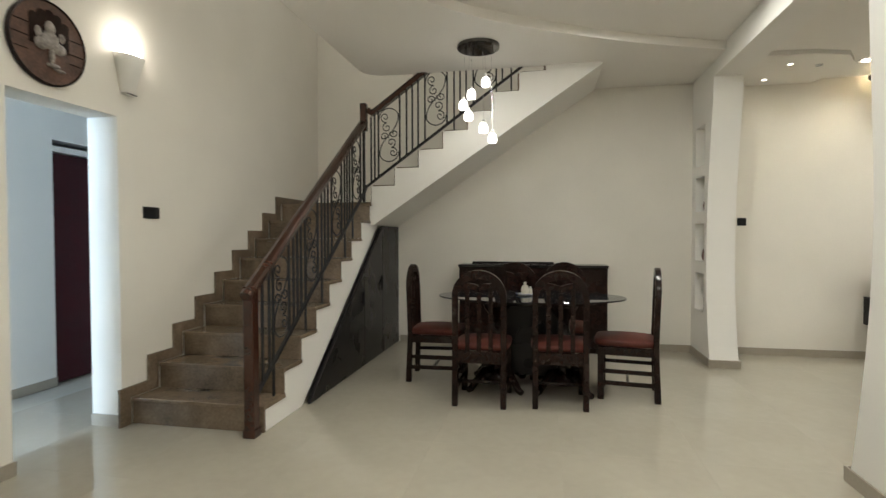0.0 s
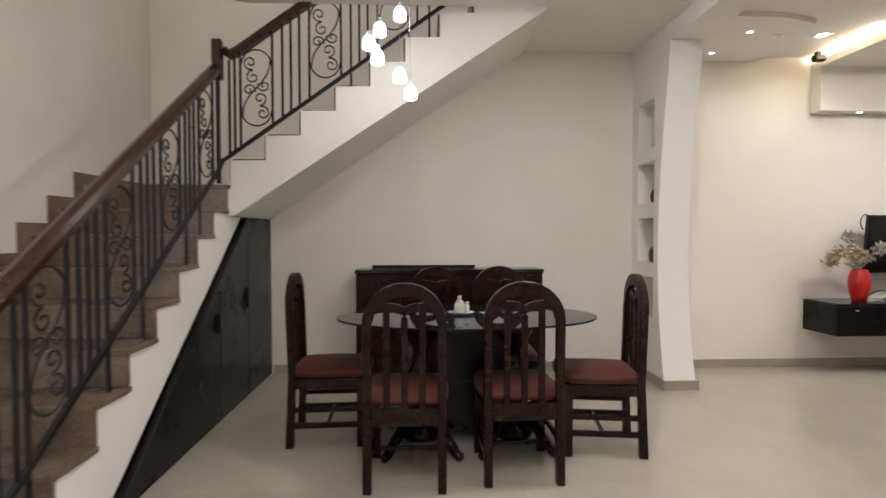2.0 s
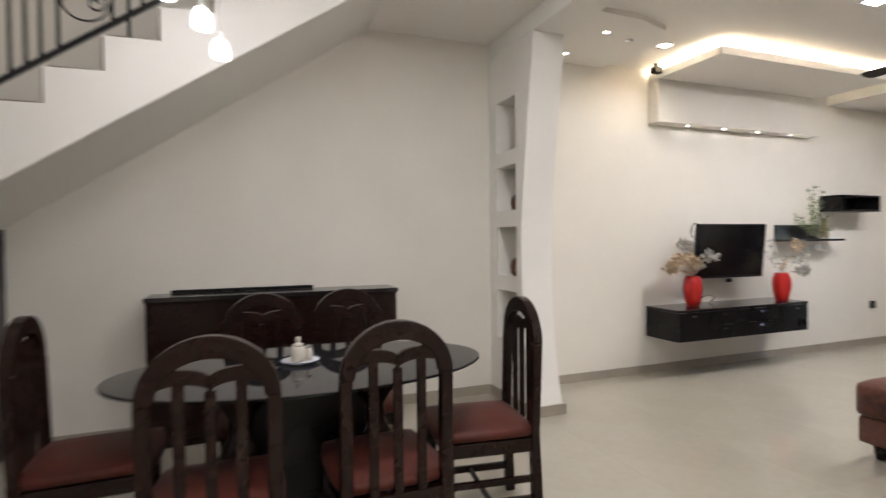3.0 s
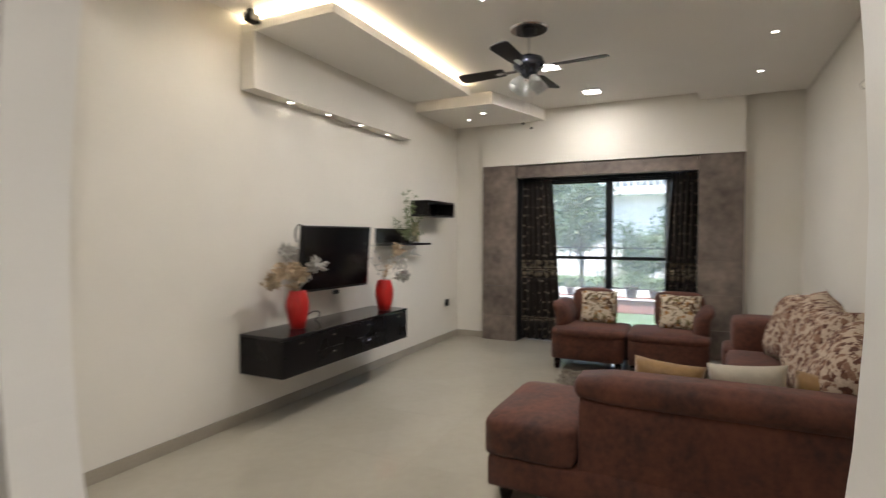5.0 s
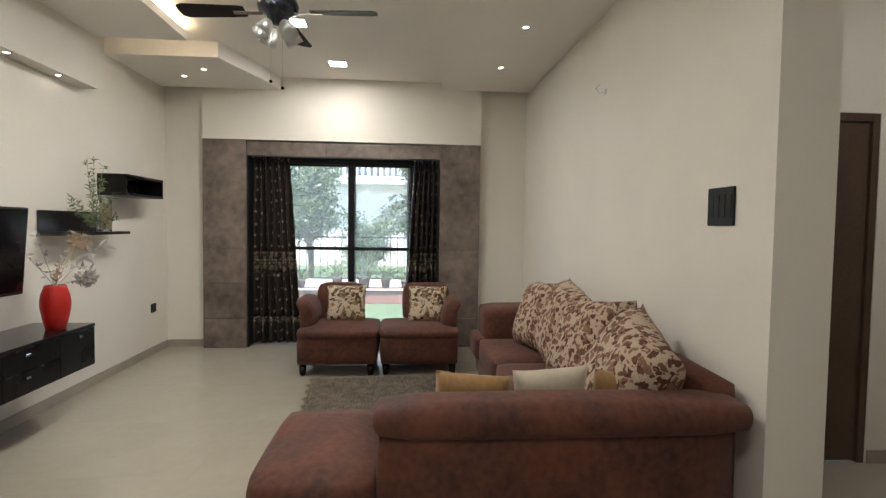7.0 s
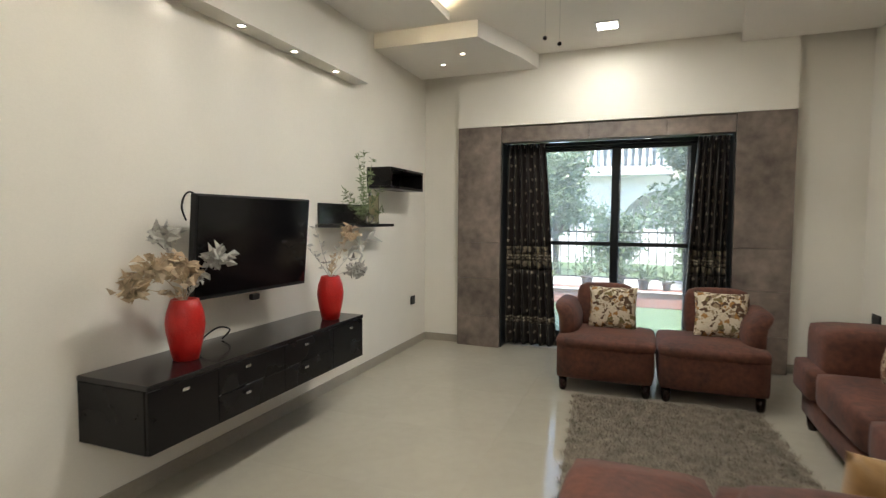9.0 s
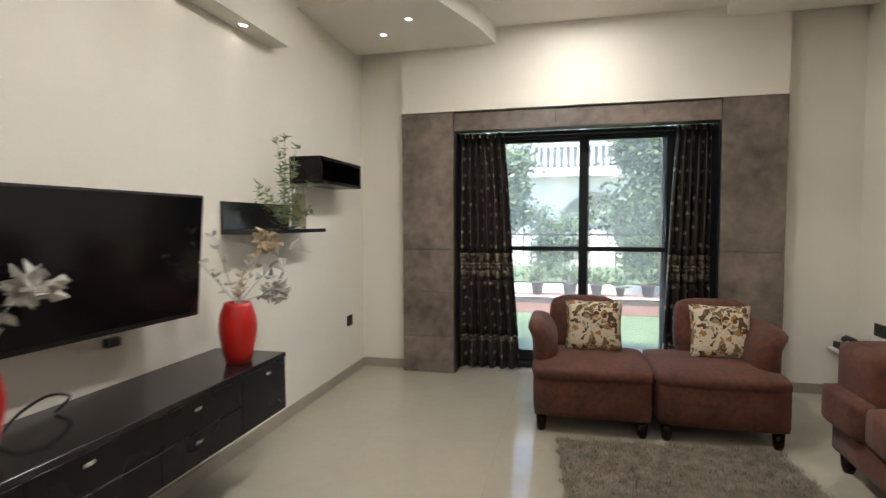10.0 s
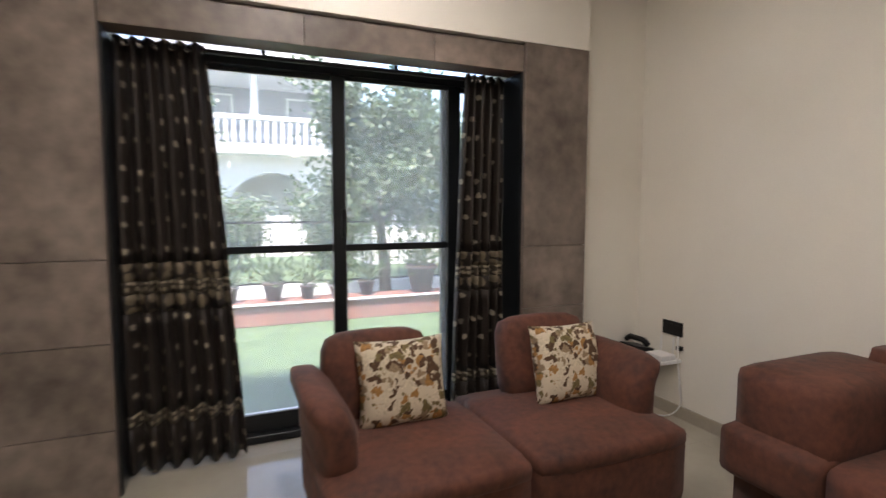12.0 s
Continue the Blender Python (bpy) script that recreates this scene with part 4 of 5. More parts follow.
for y, z, ry_, rz_ in ((0.0, 0.085, 0.034, 0.045), (0.0, 0.015, 0.060, 0.055), (-0.055, -0.015, 0.045, 0.038), (0.055, -0.02, 0.05, 0.036), (-0.075, 0.045, 0.02, 0.032), (0.075, 0.05, 0.02, 0.03), (0.01, -0.075, 0.016, 0.05), (0.02, -0.125, 0.045, 0.014), (0.06, -0.145, 0.04, 0.010)):
    b = bmesh.new()
    bmesh.ops.create_icosphere(b, subdivisions=2, radius=1.0)
    bmesh.ops.transform(b, matrix=Matrix.Translation((0.026, y, z)) @ Matrix.Diagonal((0.016, ry_, rz_, 1)), verts=b.verts[:])
    part("relief", b, PALEWOOD, plaque, "pale raised relief", True)
for y0, y1, z in ((-0.215, -0.13, 0.075), (-0.225, -0.13, 0.0), (-0.21, -0.13, -0.075), (0.13, 0.215, 0.065), (0.13, 0.225, -0.02), (0.13, 0.205, -0.08)):
    part("carved_line", box(0.0203, 0.0235, y0, y1, z - 0.003, z + 0.003, 0.001, 1), CHAIRWOOD, plaque)


def switch_plate(x, y, z, w, h, rz, label, n=3):
    s = thing("switch_plate", x, y, z, rz, label, "switch")
    part("plate", box(-w / 2, w / 2, -0.012, 0.0, -h / 2, h / 2, 0.003, 1), BLACKPL, s)
    for i in range(n):
        a = -w / 2 + 0.012 + i * (w - 0.024) / n
        part("rocker", box(a + 0.002, a + (w - 0.024) / n - 0.002, -0.016, -0.0125, -h * 0.3, h * 0.3, 0.001, 1), BLACKPL, s)
    return s


switch_plate(XL, 3.05, 1.495, 0.16, 0.085, 90, "glossy black switch plate on the stair wall")
switch_plate(1.93, YB, 1.47, 0.09, 0.085, 0, "small black switch plate on the cream wall", 2)
switch_plate(6.66, YB, 0.49, 0.10, 0.09, 0, "black socket plate low on the wall", 2)
switch_plate(3.215, YR, 1.50, 0.19, 0.17, 180, "square black switch plate on the cream wall", 4)
switch_plate(6.68, YR, 0.57, 0.16, 0.09, 180, "black socket plate above the wall shelf", 3)
hook = thing("wall_hook", 4.62, YR, 2.36, label="small pale wall hook with a wire loop", category="hook")
part("base", box(-0.02, 0.02, 0.0, 0.012, -0.02, 0.02, 0.003, 1), PLASTW, hook)
part("loop", tube([(0, 0.01, 0), (0.0, 0.05, -0.01), (0.02, 0.06, 0.03), (0.03, 0.03, 0.06)], 0.004, 6), CHROME, hook)

# niche ornaments
for (z, h, r) in ((1.045, 0.15, 0.05), (1.575, 0.13, 0.04)):
    o = link("niche_ornament", lathe([(r * 0.5, 0.0005), (r * 0.9, h * 0.2), (r, h * 0.5), (r * 0.8, h * 0.8), (r * 0.3, h)], 20, Matrix.Translation((1.475, 5.60, z))), BROWN, smooth=True)
    tagged(o, "rounded dark brown ceramic ornament standing in a niche", "ornament", "niche ornaments")

# corridor: door curtain beyond the doorway
dr = thing("corridor_door", -4.50, 3.92, 0, label="dark maroon door standing in the corridor wall", category="door")
part("leaf", box(-0.02, 0.02, -0.41, 0.41, 0.01, 2.06, 0.004, 1), MAROON, dr)
part("frame", boxes((-0.06, 0.06, -0.45, -0.415, 0, 2.12), (-0.06, 0.06, 0.415, 0.45, 0, 2.12), (-0.06, 0.06, -0.415, 0.415, 2.07, 2.12)), WHITE, dr, "white painted frame")
area_lamp("corridor_daylight", -3.87, -1.9, 1.6, 1.0, 1.6, 25, (0.52, 0.70, 1.0), (90, 0, 0))
# Unseen lamp, added to light the closed stairwell from above.
area_lamp("upper_landing_light", -1.0, 3.4, 5.85, 0.5, 0.5, 4, NEUT)

pdr = thing("passage_door", 3.90, 1.12, 0, label="plain brown wooden double door in the passage wall", category="door")
for y0, y1 in ((-0.512, -0.002), (0.002, 0.512)):
    lf = part("leaf", box(-0.02, 0.02, y0, y1, 0.012, 2.04, 0.004, 1), PASSDOOR, pdr)
    yh = -0.07 if y0 < -0.1 else 0.07
    part("handle", tube([(-0.021, yh, 1.02), (-0.06, yh, 1.02), (-0.06, yh * 2.2, 1.02)], 0.009, 8), CHROME, lf, "metal lever handle", True)
part("frame", boxes((-0.038, 0.06, -0.558, -0.514, 0, 2.088), (-0.038, 0.06, 0.514, 0.558, 0, 2.088), (-0.038, 0.06, -0.513, 0.513, 2.043, 2.088), bevel=0.003), PASSDOOR, pdr)

# ---- living room ----
con = thing("television_console", 4.0, 5.76, 0, label="long black wall-hung television console with drawers", category="console")
part("carcass", box(-0.87, 0.87, -0.195, 0.203, 0.372, 0.642, 0.003, 1), WENGE, con)
part("top_board", box(-0.872, 0.872, -0.218, 0.203, 0.643, 0.668, 0.003, 1), WENGE_TOP, con, "glossy black top")
for i, (a, b) in enumerate(((-0.87, -0.49), (-0.49, 0.0), (0.0, 0.49), (0.49, 0.87))):
    for z0, z1 in (((0.374, 0.640),) if i in (0, 3) else ((0.374, 0.505), (0.509, 0.640))):
        d = part("drawer", box(a + 0.002, b - 0.002, -0.215, -0.196, z0, z1, 0.002, 1), WENGE, con)
        if i in (0, 3):
            hx = a + 0.18 if i == 0 else b - 0.18
        else:
            hx = (a + b) / 2 - 0.06
        part("handle", boxes((hx - 0.018, hx + 0.018, -0.232, -0.216, z1 - 0.04, z1 - 0.025), bevel=0.003), CHROME, d, "small bright metal handle")
tv = thing("television", 4.045, 5.78, 0, label="flat black television mounted on the cream wall", category="television")
tilt = Matrix.Translation((0, 0, 1.20)) @ Matrix.Rotation(radians(-3.5), 4, "Z") @ Matrix.Rotation(radians(5), 4, "X")
b = box(-0.435, 0.432, -0.025, 0.02, -0.272, 0.276, 0.006, 2)
bmesh.ops.transform(b, matrix=tilt, verts=b.verts[:])
part("casing", b, BLACKPL, tv)
b = box(-0.424, 0.421, -0.0275, -0.0255, -0.250, 0.265)
bmesh.ops.transform(b, matrix=tilt, verts=b.verts[:])
part("screen", b, SCREEN, tv, "dark glossy screen")
part("cable_loop", tube([tuple(v) for v in smooth_line([(-0.40, 0.02, 1.465), (-0.43, 0.03, 1.482), (-0.452, 0.045, 1.46), (-0.455, 0.06, 1.40), (-0.42, 0.07, 1.34)], 5)], 0.005, 6), BLACKPL, tv, "thin black cable", True)
part("wall_bracket", boxes((-0.2, 0.2, 0.045, 0.184, 1.08, 1.3), bevel=0.004), BLACKPL, tv)
part("control_stub", boxes((-0.06, 0.0, -0.03, 0.0, 0.885, 0.92), bevel=0.006), BLACKPL, tv)
cab = tagged(link("cable", tube([tuple(v) for v in smooth_line([(3.62, 5.80, 0.674), (3.70, 5.82, 0.73), (3.82, 5.84, 0.755), (3.92, 5.86, 0.72), (3.88, 5.88, 0.674)], 6)], 0.005, 6), BLACKPL, smooth=True), "black cable looping up from the console top", "cable")


def leaf_mesh(bm, base, d, length, width, curl=0.2):
    d = Vector(d).normalized()
    s = d.cross(Vector((random.uniform(-1, 1), random.uniform(-1, 1), random.uniform(-1, 1)))).normalized()
    q = s.cross(d)
    p = Vector(base)
    a = bm.verts.new(p)
    m1, m2 = bm.verts.new(p + d * length * 0.45 + s * width / 2 + q * curl * length * 0.2), bm.verts.new(p + d * length * 0.45 - s * width / 2 + q * curl * length * 0.2)
    e = bm.verts.new(p + d * length - q * curl * length * 0.3)
    bm.faces.new((a, m1, e))
    bm.faces.new((a, e, m2))


def stem_path(base, aim, length, bend):
    a = Vector(aim).normalized()
    pts = []
    for k in range(7):
        t = k / 6
        pts.append(Vector(base) + a * length * t + Vector((bend[0], bend[1], bend[2])) * t * t)
    return pts


def vase(x, y, z, sprays, label):
    v = thing("floor_vase", x, y, z, label=label, category="vase", group="red vases")
    v.name = "vase"
    prof = [(0.05, 0.0005), (0.058, 0.004), (0.073, 0.07), (0.086, 0.14), (0.089, 0.18), (0.082, 0.235), (0.068, 0.275), (0.062, 0.295), (0.056, 0.297), (0.052, 0.28), (0.06, 0.24)]
    b = lathe(prof, 40, None, False)
    for vv in b.verts:
        vv.co.z += 0.003 * math.sin(9 * math.atan2(vv.co.y, vv.co.x) + vv.co.z * 60) * (0.02 < vv.co.z < 0.29)
    part("pot", b, RED, v, "textured red pot", True)
    for mat, aim, length, bend, kind in sprays:
        bm = bmesh.new()
        pts = stem_path((0, 0, 0.28), aim, length, bend)
        tube(pts, 0.003, 5, bm, 0.0012)
        if kind == "leafy":
            for i in range(2, 7):
                for r_ in range(3):
                    f = i / 6
                    p = pts[i]
                    d = Vector((random.uniform(-1, 1), random.uniform(-1, 1), random.uniform(0.0, 0.9)))
                    leaf_mesh(bm, p, d, 0.045, 0.018)
        elif kind == "bloom":
            for i in range(64):
                d = Vector((random.gauss(0, 1), random.gauss(0, 1), random.gauss(0.1, 0.8))).normalized()
                o_ = pts[-1] + Vector((random.gauss(0, 0.022), random.gauss(0, 0.022), random.gauss(0, 0.018)))
                leaf_mesh(bm, o_, d, random.uniform(0.035, 0.075), random.uniform(0.03, 0.05), 0.8)
            for i in range(3, 6):
                leaf_mesh(bm, pts[i], Vector((random.uniform(-1, 1), random.uniform(-1, 0.5), random.uniform(-0.6, 0.4))), 0.06, 0.03, 0.6)
        elif kind == "broad":
            for i in range(3, 7):
                for r_ in range(3):
                    d = Vector((random.uniform(-1, 1), random.uniform(-0.8, 0.4), random.uniform(-0.3, 0.6)))
                    leaf_mesh(bm, pts[i], d, random.uniform(0.08, 0.13), 0.05, 0.5)
        tagged(part("spray", bm, mat, v), "dried stem with " + {"leafy": "small leaves", "bloom": "a pale papery bloom", "broad": "broad pale leaves"}[kind], kind="stuff")
    return v


vase(3.50, 5.735, 0.668, [(DRYLEAF, (-0.55, -0.15, 0.70), 0.23, (-0.08, -0.02, 0.0), "bloom"), (DRYLEAF, (-0.30, -0.3, 0.85), 0.22, (-0.03, 0, 0), "bloom"), (DRYLEAF, (-0.8, -0.1, 0.45), 0.26, (-0.06, 0, -0.02), "bloom"),
                           (DRYLEAF, (-0.1, -0.25, 0.8), 0.15, (0, 0, 0), "bloom"), (SILVERLEAF, (-0.22, 0.05, 1), 0.33, (-0.03, 0, 0), "bloom"), (SILVERLEAF, (0.42, -0.1, 0.8), 0.24, (0.05, -0.02, 0), "bloom"),
                           (SILVERLEAF, (0.25, -0.3, 0.8), 0.16, (0.03, 0, -0.02), "leafy"), (DRYLEAF, (-0.55, -0.3, 0.45), 0.18, (-0.07, 0, -0.04), "leafy"), (SILVERLEAF, (0.1, -0.3, 0.7), 0.13, (0.02, 0, 0), "leafy")], "red ribbed vase of dried flowers standing on the console")
vase(4.635, 5.66, 0.668, [(SILVERLEAF, (-0.8, -0.05, 0.75), 0.34, (-0.04, 0, 0.0), "leafy"), (SILVERLEAF, (-0.42, 0, 0.95), 0.34, (-0.03, 0, 0.03), "leafy"), (DRYLEAF, (0.1, -0.1, 0.8), 0.14, (0, 0, 0), "leafy"), (DRYLEAF, (0.50, -0.05, 0.85), 0.32, (0.06, 0, 0.02), "bloom"),
                          (SILVERLEAF, (0.85, -0.12, 0.65), 0.42, (0.08, 0, 0.0), "broad"), (SILVERLEAF, (0.6, -0.3, 0.30), 0.20, (0.05, 0, -0.04), "bloom"), (DRYLEAF, (-0.1, -0.2, 0.6), 0.12, (0, 0, 0), "leafy"), (SILVERLEAF, (0.35, 0.1, 0.7), 0.25, (0.08, 0, 0), "leafy")], "red ribbed vase of grey sprays standing on the console")

sl = thing("wall_shelf", 5.37, 5.85, 1.285, label="black wall shelf with a back panel holding a plant", category="shelf")
part("plank", box(-0.44, 0.44, -0.09, 0.113, 0.0, 0.025, 0.002, 1), WENGE_TOP, sl)
part("back_panel", box(-0.44, 0.27, 0.095, 0.113, 0.026, 0.185, 0.002, 1), WENGE_TOP, sl)
su = thing("wall_shelf", 6.03, 5.845, 1.62, label="black open box shelf on the cream wall", category="shelf")
part("bottom_board", box(-0.35, 0.35, -0.12, 0.118, 0.0, 0.022, 0.002, 1), WENGE, su)
part("top_board", box(-0.35, 0.35, -0.12, 0.118, 0.163, 0.185, 0.002, 1), WENGE, su)
part("back_board", box(-0.35, 0.35, 0.10, 0.118, 0.0225, 0.1625), WENGE, su)
for x in (-0.35, 0.33):
    part("divider", box(x, x + 0.02, -0.119, 0.0995, 0.0225, 0.1625, 0.001, 1), WENGE, su)

pg = thing("glass_bowl_plant", 5.38, 5.83, 1.311, label="leafy green sprays in a clear glass bowl on the shelf", category="plant")
part("bowl", lathe([(0.05, 0.0005), (0.075, 0.015), (0.09, 0.045), (0.08, 0.07), (0.05, 0.085), (0.055, 0.09), (0.052, 0.09), (0.046, 0.083), (0.074, 0.066), (0.084, 0.045), (0.07, 0.018), (0.05, 0.006)], 28, None, False), CLEAR, pg, "clear glass bowl", True)
for aim, length, bend in (((0.0, 0, 1), 0.55, (0.02, 0, 0.0)), ((0.08, -0.1, 1), 0.48, (0.03, 0, 0)), ((-0.1, 0, 1), 0.50, (-0.02, 0, 0)), ((-0.6, -0.1, 0.6), 0.30, (-0.12, 0, 0.0)), ((0.4, -0.15, 0.8), 0.3, (0.08, 0, 0)), ((-0.3, -0.2, 0.8), 0.34, (-0.04, 0, 0)), ((0.2, 0.0, 0.9), 0.38, (0.05, 0, 0)), ((-0.5, 0, 0.35), 0.22, (-0.12, 0, 0.03)), ((0.5, -0.2, 0.3), 0.18, (0.08, 0, 0))):
    bm = bmesh.new()
    pts = stem_path((0, 0, 0.03), aim, length, bend)
    tube(pts, 0.0025, 5, bm, 0.001)
    for i in range(1, 7):
        for r_ in range(9):
            d = Vector((random.uniform(-1, 1), random.uniform(-1, 0.6), random.uniform(-0.2, 0.9)))
            leaf_mesh(bm, pts[i] + Vector((0, 0, random.uniform(-0.03, 0.02))), d, random.uniform(0.03, 0.058), 0.011)
    tagged(part("spray", bm, GREENLEAF, pg), "green leafy stem", kind="stuff")
jar = thing("glass_jar", 5.56, 5.83, 1.311, label="tall square glass jar with pale yellow filling on the shelf", category="jar")
part("glass", box(-0.034, 0.034, -0.034, 0.034, 0.0005, 0.26, 0.006, 2), CLEAR, jar, "clear square glass")
part("filling", box(-0.029, 0.029, -0.029, 0.029, 0.012, 0.235, 0.004, 1), material("pale_yellow_filling", (0.50, 0.45, 0.27), 0.6, var=0.2, scale=20, fine=90, bump=0.05), jar, "pale yellow filling")

# stone surround of the garden door
for nm, y0, y1, lab in (("left", 5.075, 5.54, "tall grey-brown stone clad pier beside the garden door"), ("right", 2.475, 2.93, "grey-brown stone clad pier beside the garden door")):
    pier = tagged(link("pier", box(6.93, XE, y0 + 0.001, y1 - 0.001, 0, 2.312), STONE), lab, "pier", "stone piers", "structure")
    for z0, z1 in ((0.0, 0.33), (0.33, 0.73), (0.73, 1.11), (1.11, 2.314)):
        part("slab", box(6.90, 6.929, y0, y1, z0 + 0.0015, z1 - 0.0015, 0.002, 1), STONE, pier)
lin = tagged(link("lintel", box(6.945, 7.10, 2.932, 5.073, 2.15, 2.312), STONE), "grey-brown stone clad lintel over the garden door", "lintel", kind="structure")
for y0, y1 in ((2.932, 3.5), (3.5, 4.2), (4.2, 5.073)):
    part("slab", box(6.92, 6.944, y0 + 0.0015, y1 - 0.0015, 2.145, 2.297, 0.002, 1), STONE, lin)

# sliding garden door
XD = 7.30
gd = thing("sliding_door", XD, 3.97, 0, label="black framed sliding glass door with a mid rail", category="door")


def gd_box(name, y0, y1, z0, z1, dx=0.0, t=0.02, mat=ALU, parent=None, label="", bevel=0.003):
    return part(name, box(dx - t, dx + t, y0 - 3.97, y1 - 3.97, z0, z1, bevel, 1), mat, parent or gd, label)


gd_box("sill_track", 2.93, 5.075, 0.0, 0.045, 0, 0.045)
gd_box("head_rail", 2.93, 5.075, 2.105, 2.17, 0, 0.04)
gd_box("top_rail", 2.93, 5.075, 2.25, 2.31, 0, 0.03)
gd_box("jamb", 2.931, 2.975, 0.046, 2.104, 0, 0.04)
gd_box("jamb", 5.026, 5.074, 0.046, 2.104, 0, 0.04)
for y in (3.605, 4.365):
    gd_box("transom_post", y - 0.012, y + 0.012, 2.171, 2.249)
gl = gd_box("transom_pane", 2.95, 5.05, 2.172, 2.248, 0.0, 0.003, CLEAR, None, "clear glass strip", 0)
gl.visible_shadow = False
for y0, y1, dx, hl in ((2.98, 3.30, 0.024, 0), (3.18, 4.0, -0.012, 1), (3.91, 5.02, 0.024, 0)):
    leaf = gd_box("sash", y0, y0 + 0.085, 0.046, 2.104, dx, 0.015)
    gd_box("stile", y1 - 0.075, y1, 0.046, 2.104, dx, 0.015, ALU, leaf)
    gd_box("lower_rail", y0 + 0.086, y1 - 0.076, 0.046, 0.15, dx, 0.015, ALU, leaf)
    gd_box("upper_rail", y0 + 0.086, y1 - 0.076, 2.08, 2.104, dx, 0.015, ALU, leaf)
    gd_box("mid_rail", y0 + 0.086, y1 - 0.076, 1.085, 1.125, dx, 0.015, ALU, leaf)
    for z0, z1 in ((0.151, 1.084), (1.126, 2.079)):
        pane = gd_box("pane", y0 + 0.086, y1 - 0.076, z0, z1, dx, 0.003, HAZY, leaf, "hazy clear glass pane", 0)
        pane.visible_shadow = False
gd_box("pull_handle", 3.925, 3.955, 1.17, 1.33, -0.045, 0.012, ALU)

recess = thing("door_lining", 7.1, 3.97, 0, label="black boards lining the recess of the garden door", category="door lining", kind="structure")
part("side_board", box(-0.168, 0.345, -1.0388, -1.028, 0.001, 2.144), ALU, recess)
part("side_board", box(-0.168, 0.345, 1.092, 1.1028, 0.001, 2.144), ALU, recess)
# curtains
rod = tagged(link("curtain_rod", tube([(7.13, 2.945, 2.12), (7.13, 5.06, 2.12)], 0.010, 10), ALU), "thin black curtain rod across the garden door", "curtain rod")


def curtain(y0, y1, flare, folds, seed, x=7.13):
    """A hanging pleated curtain in dark jacquard, with pale woven bands and eyelets."""
    c = thing("curtain", x, (y0 + y1) / 2, 0, label="dark brown patterned eyelet curtain gathered in folds", category="curtain", group="curtains at the garden door")
    rnd = random.Random(seed)
    n, amp = folds * 10, 0.038
    ph = [rnd.uniform(-0.5, 0.5) for _ in range(folds + 1)]

    def sheet(z0, z1, rows):
        bm = bmesh.new()
        grid = []
        for j in range(rows + 1):
            z = z0 + (z1 - z0) * j / rows
            fl = (1 - z / 2.2)
            line = []
            for i in range(n + 1):
                t = i / n
                k = t * folds
                y = y0 + (y1 - y0) * t - (flare * fl * (1 - t) if flare > 0 else flare * fl * t)
                a = amp * (0.75 + 0.5 * fl)
                off = a * math.sin(2 * math.pi * k + ph[int(min(k, folds))] * fl) + 0.012 * noise.noise(Vector((k, z * 1.6, seed)))
                line.append(bm.verts.new((off, y - (y0 + y1) / 2 + 0.012 * noise.noise(Vector((z * 1.2, k * 0.7, seed + 4))), z)))
            grid.append(line)
        uv = bm.loops.layers.uv.new("UVMap")
        wide = abs(y1 - y0) * 1.9
        for j in range(rows):
            for i in range(n):
                f = bm.faces.new((grid[j][i], grid[j][i + 1], grid[j + 1][i + 1], grid[j + 1][i]))
                for lp, (ii, jj) in zip(f.loops, ((i, j), (i + 1, j), (i + 1, j + 1), (i, j + 1))):
                    lp[uv].uv = (wide * ii / n, z0 + (z1 - z0) * jj / rows)
        return bm
    cuts = [(0.02, 0.25, CURTAIN), (0.25, 0.315, CHAIN), (0.315, 0.825, CURTAIN), (0.825, 0.915, OVALS), (0.915, 0.98, CHAIN), (0.98, 1.07, OVALS), (1.07, 2.15, CURTAIN)]
    for z0, z1, mat in cuts:
        o = part("cloth" if mat is CURTAIN else "woven_band", sheet(z0, z1, max(3, int((z1 - z0) * 16))), mat, c, "" if mat is CURTAIN else "pale woven pattern band", True)
        sol = o.modifiers.new("cloth", "SOLIDIFY")
        sol.thickness = 0.003
    for k in range(folds * 2):
        yy = y0 + (y1 - y0) * (k + 0.5) / (folds * 2) - (y0 + y1) / 2
        part("eyelet", lathe([(0.014, -0.004), (0.022, -0.004), (0.022, 0.004), (0.014, 0.004)], 14, Matrix.Translation((0, yy, 2.12)) @ Matrix.Rotation(radians(90), 4, "X"), False), CHROME, c, "metal eyelet")
    return c


curtain(4.65, 5.06, 0.14, 6, 3)
curtain(2.95, 3.22, -0.10, 5, 8)


def cushion(name, w, h, t, x, y, z, rx, rz, mat, label, group, ry=0):
    o = link(name, pillow(w, h, t), mat, smooth=True)
    o.matrix_world = pose(x, y, z, rx, ry, rz)
    return tagged(o, label, "cushion", group)


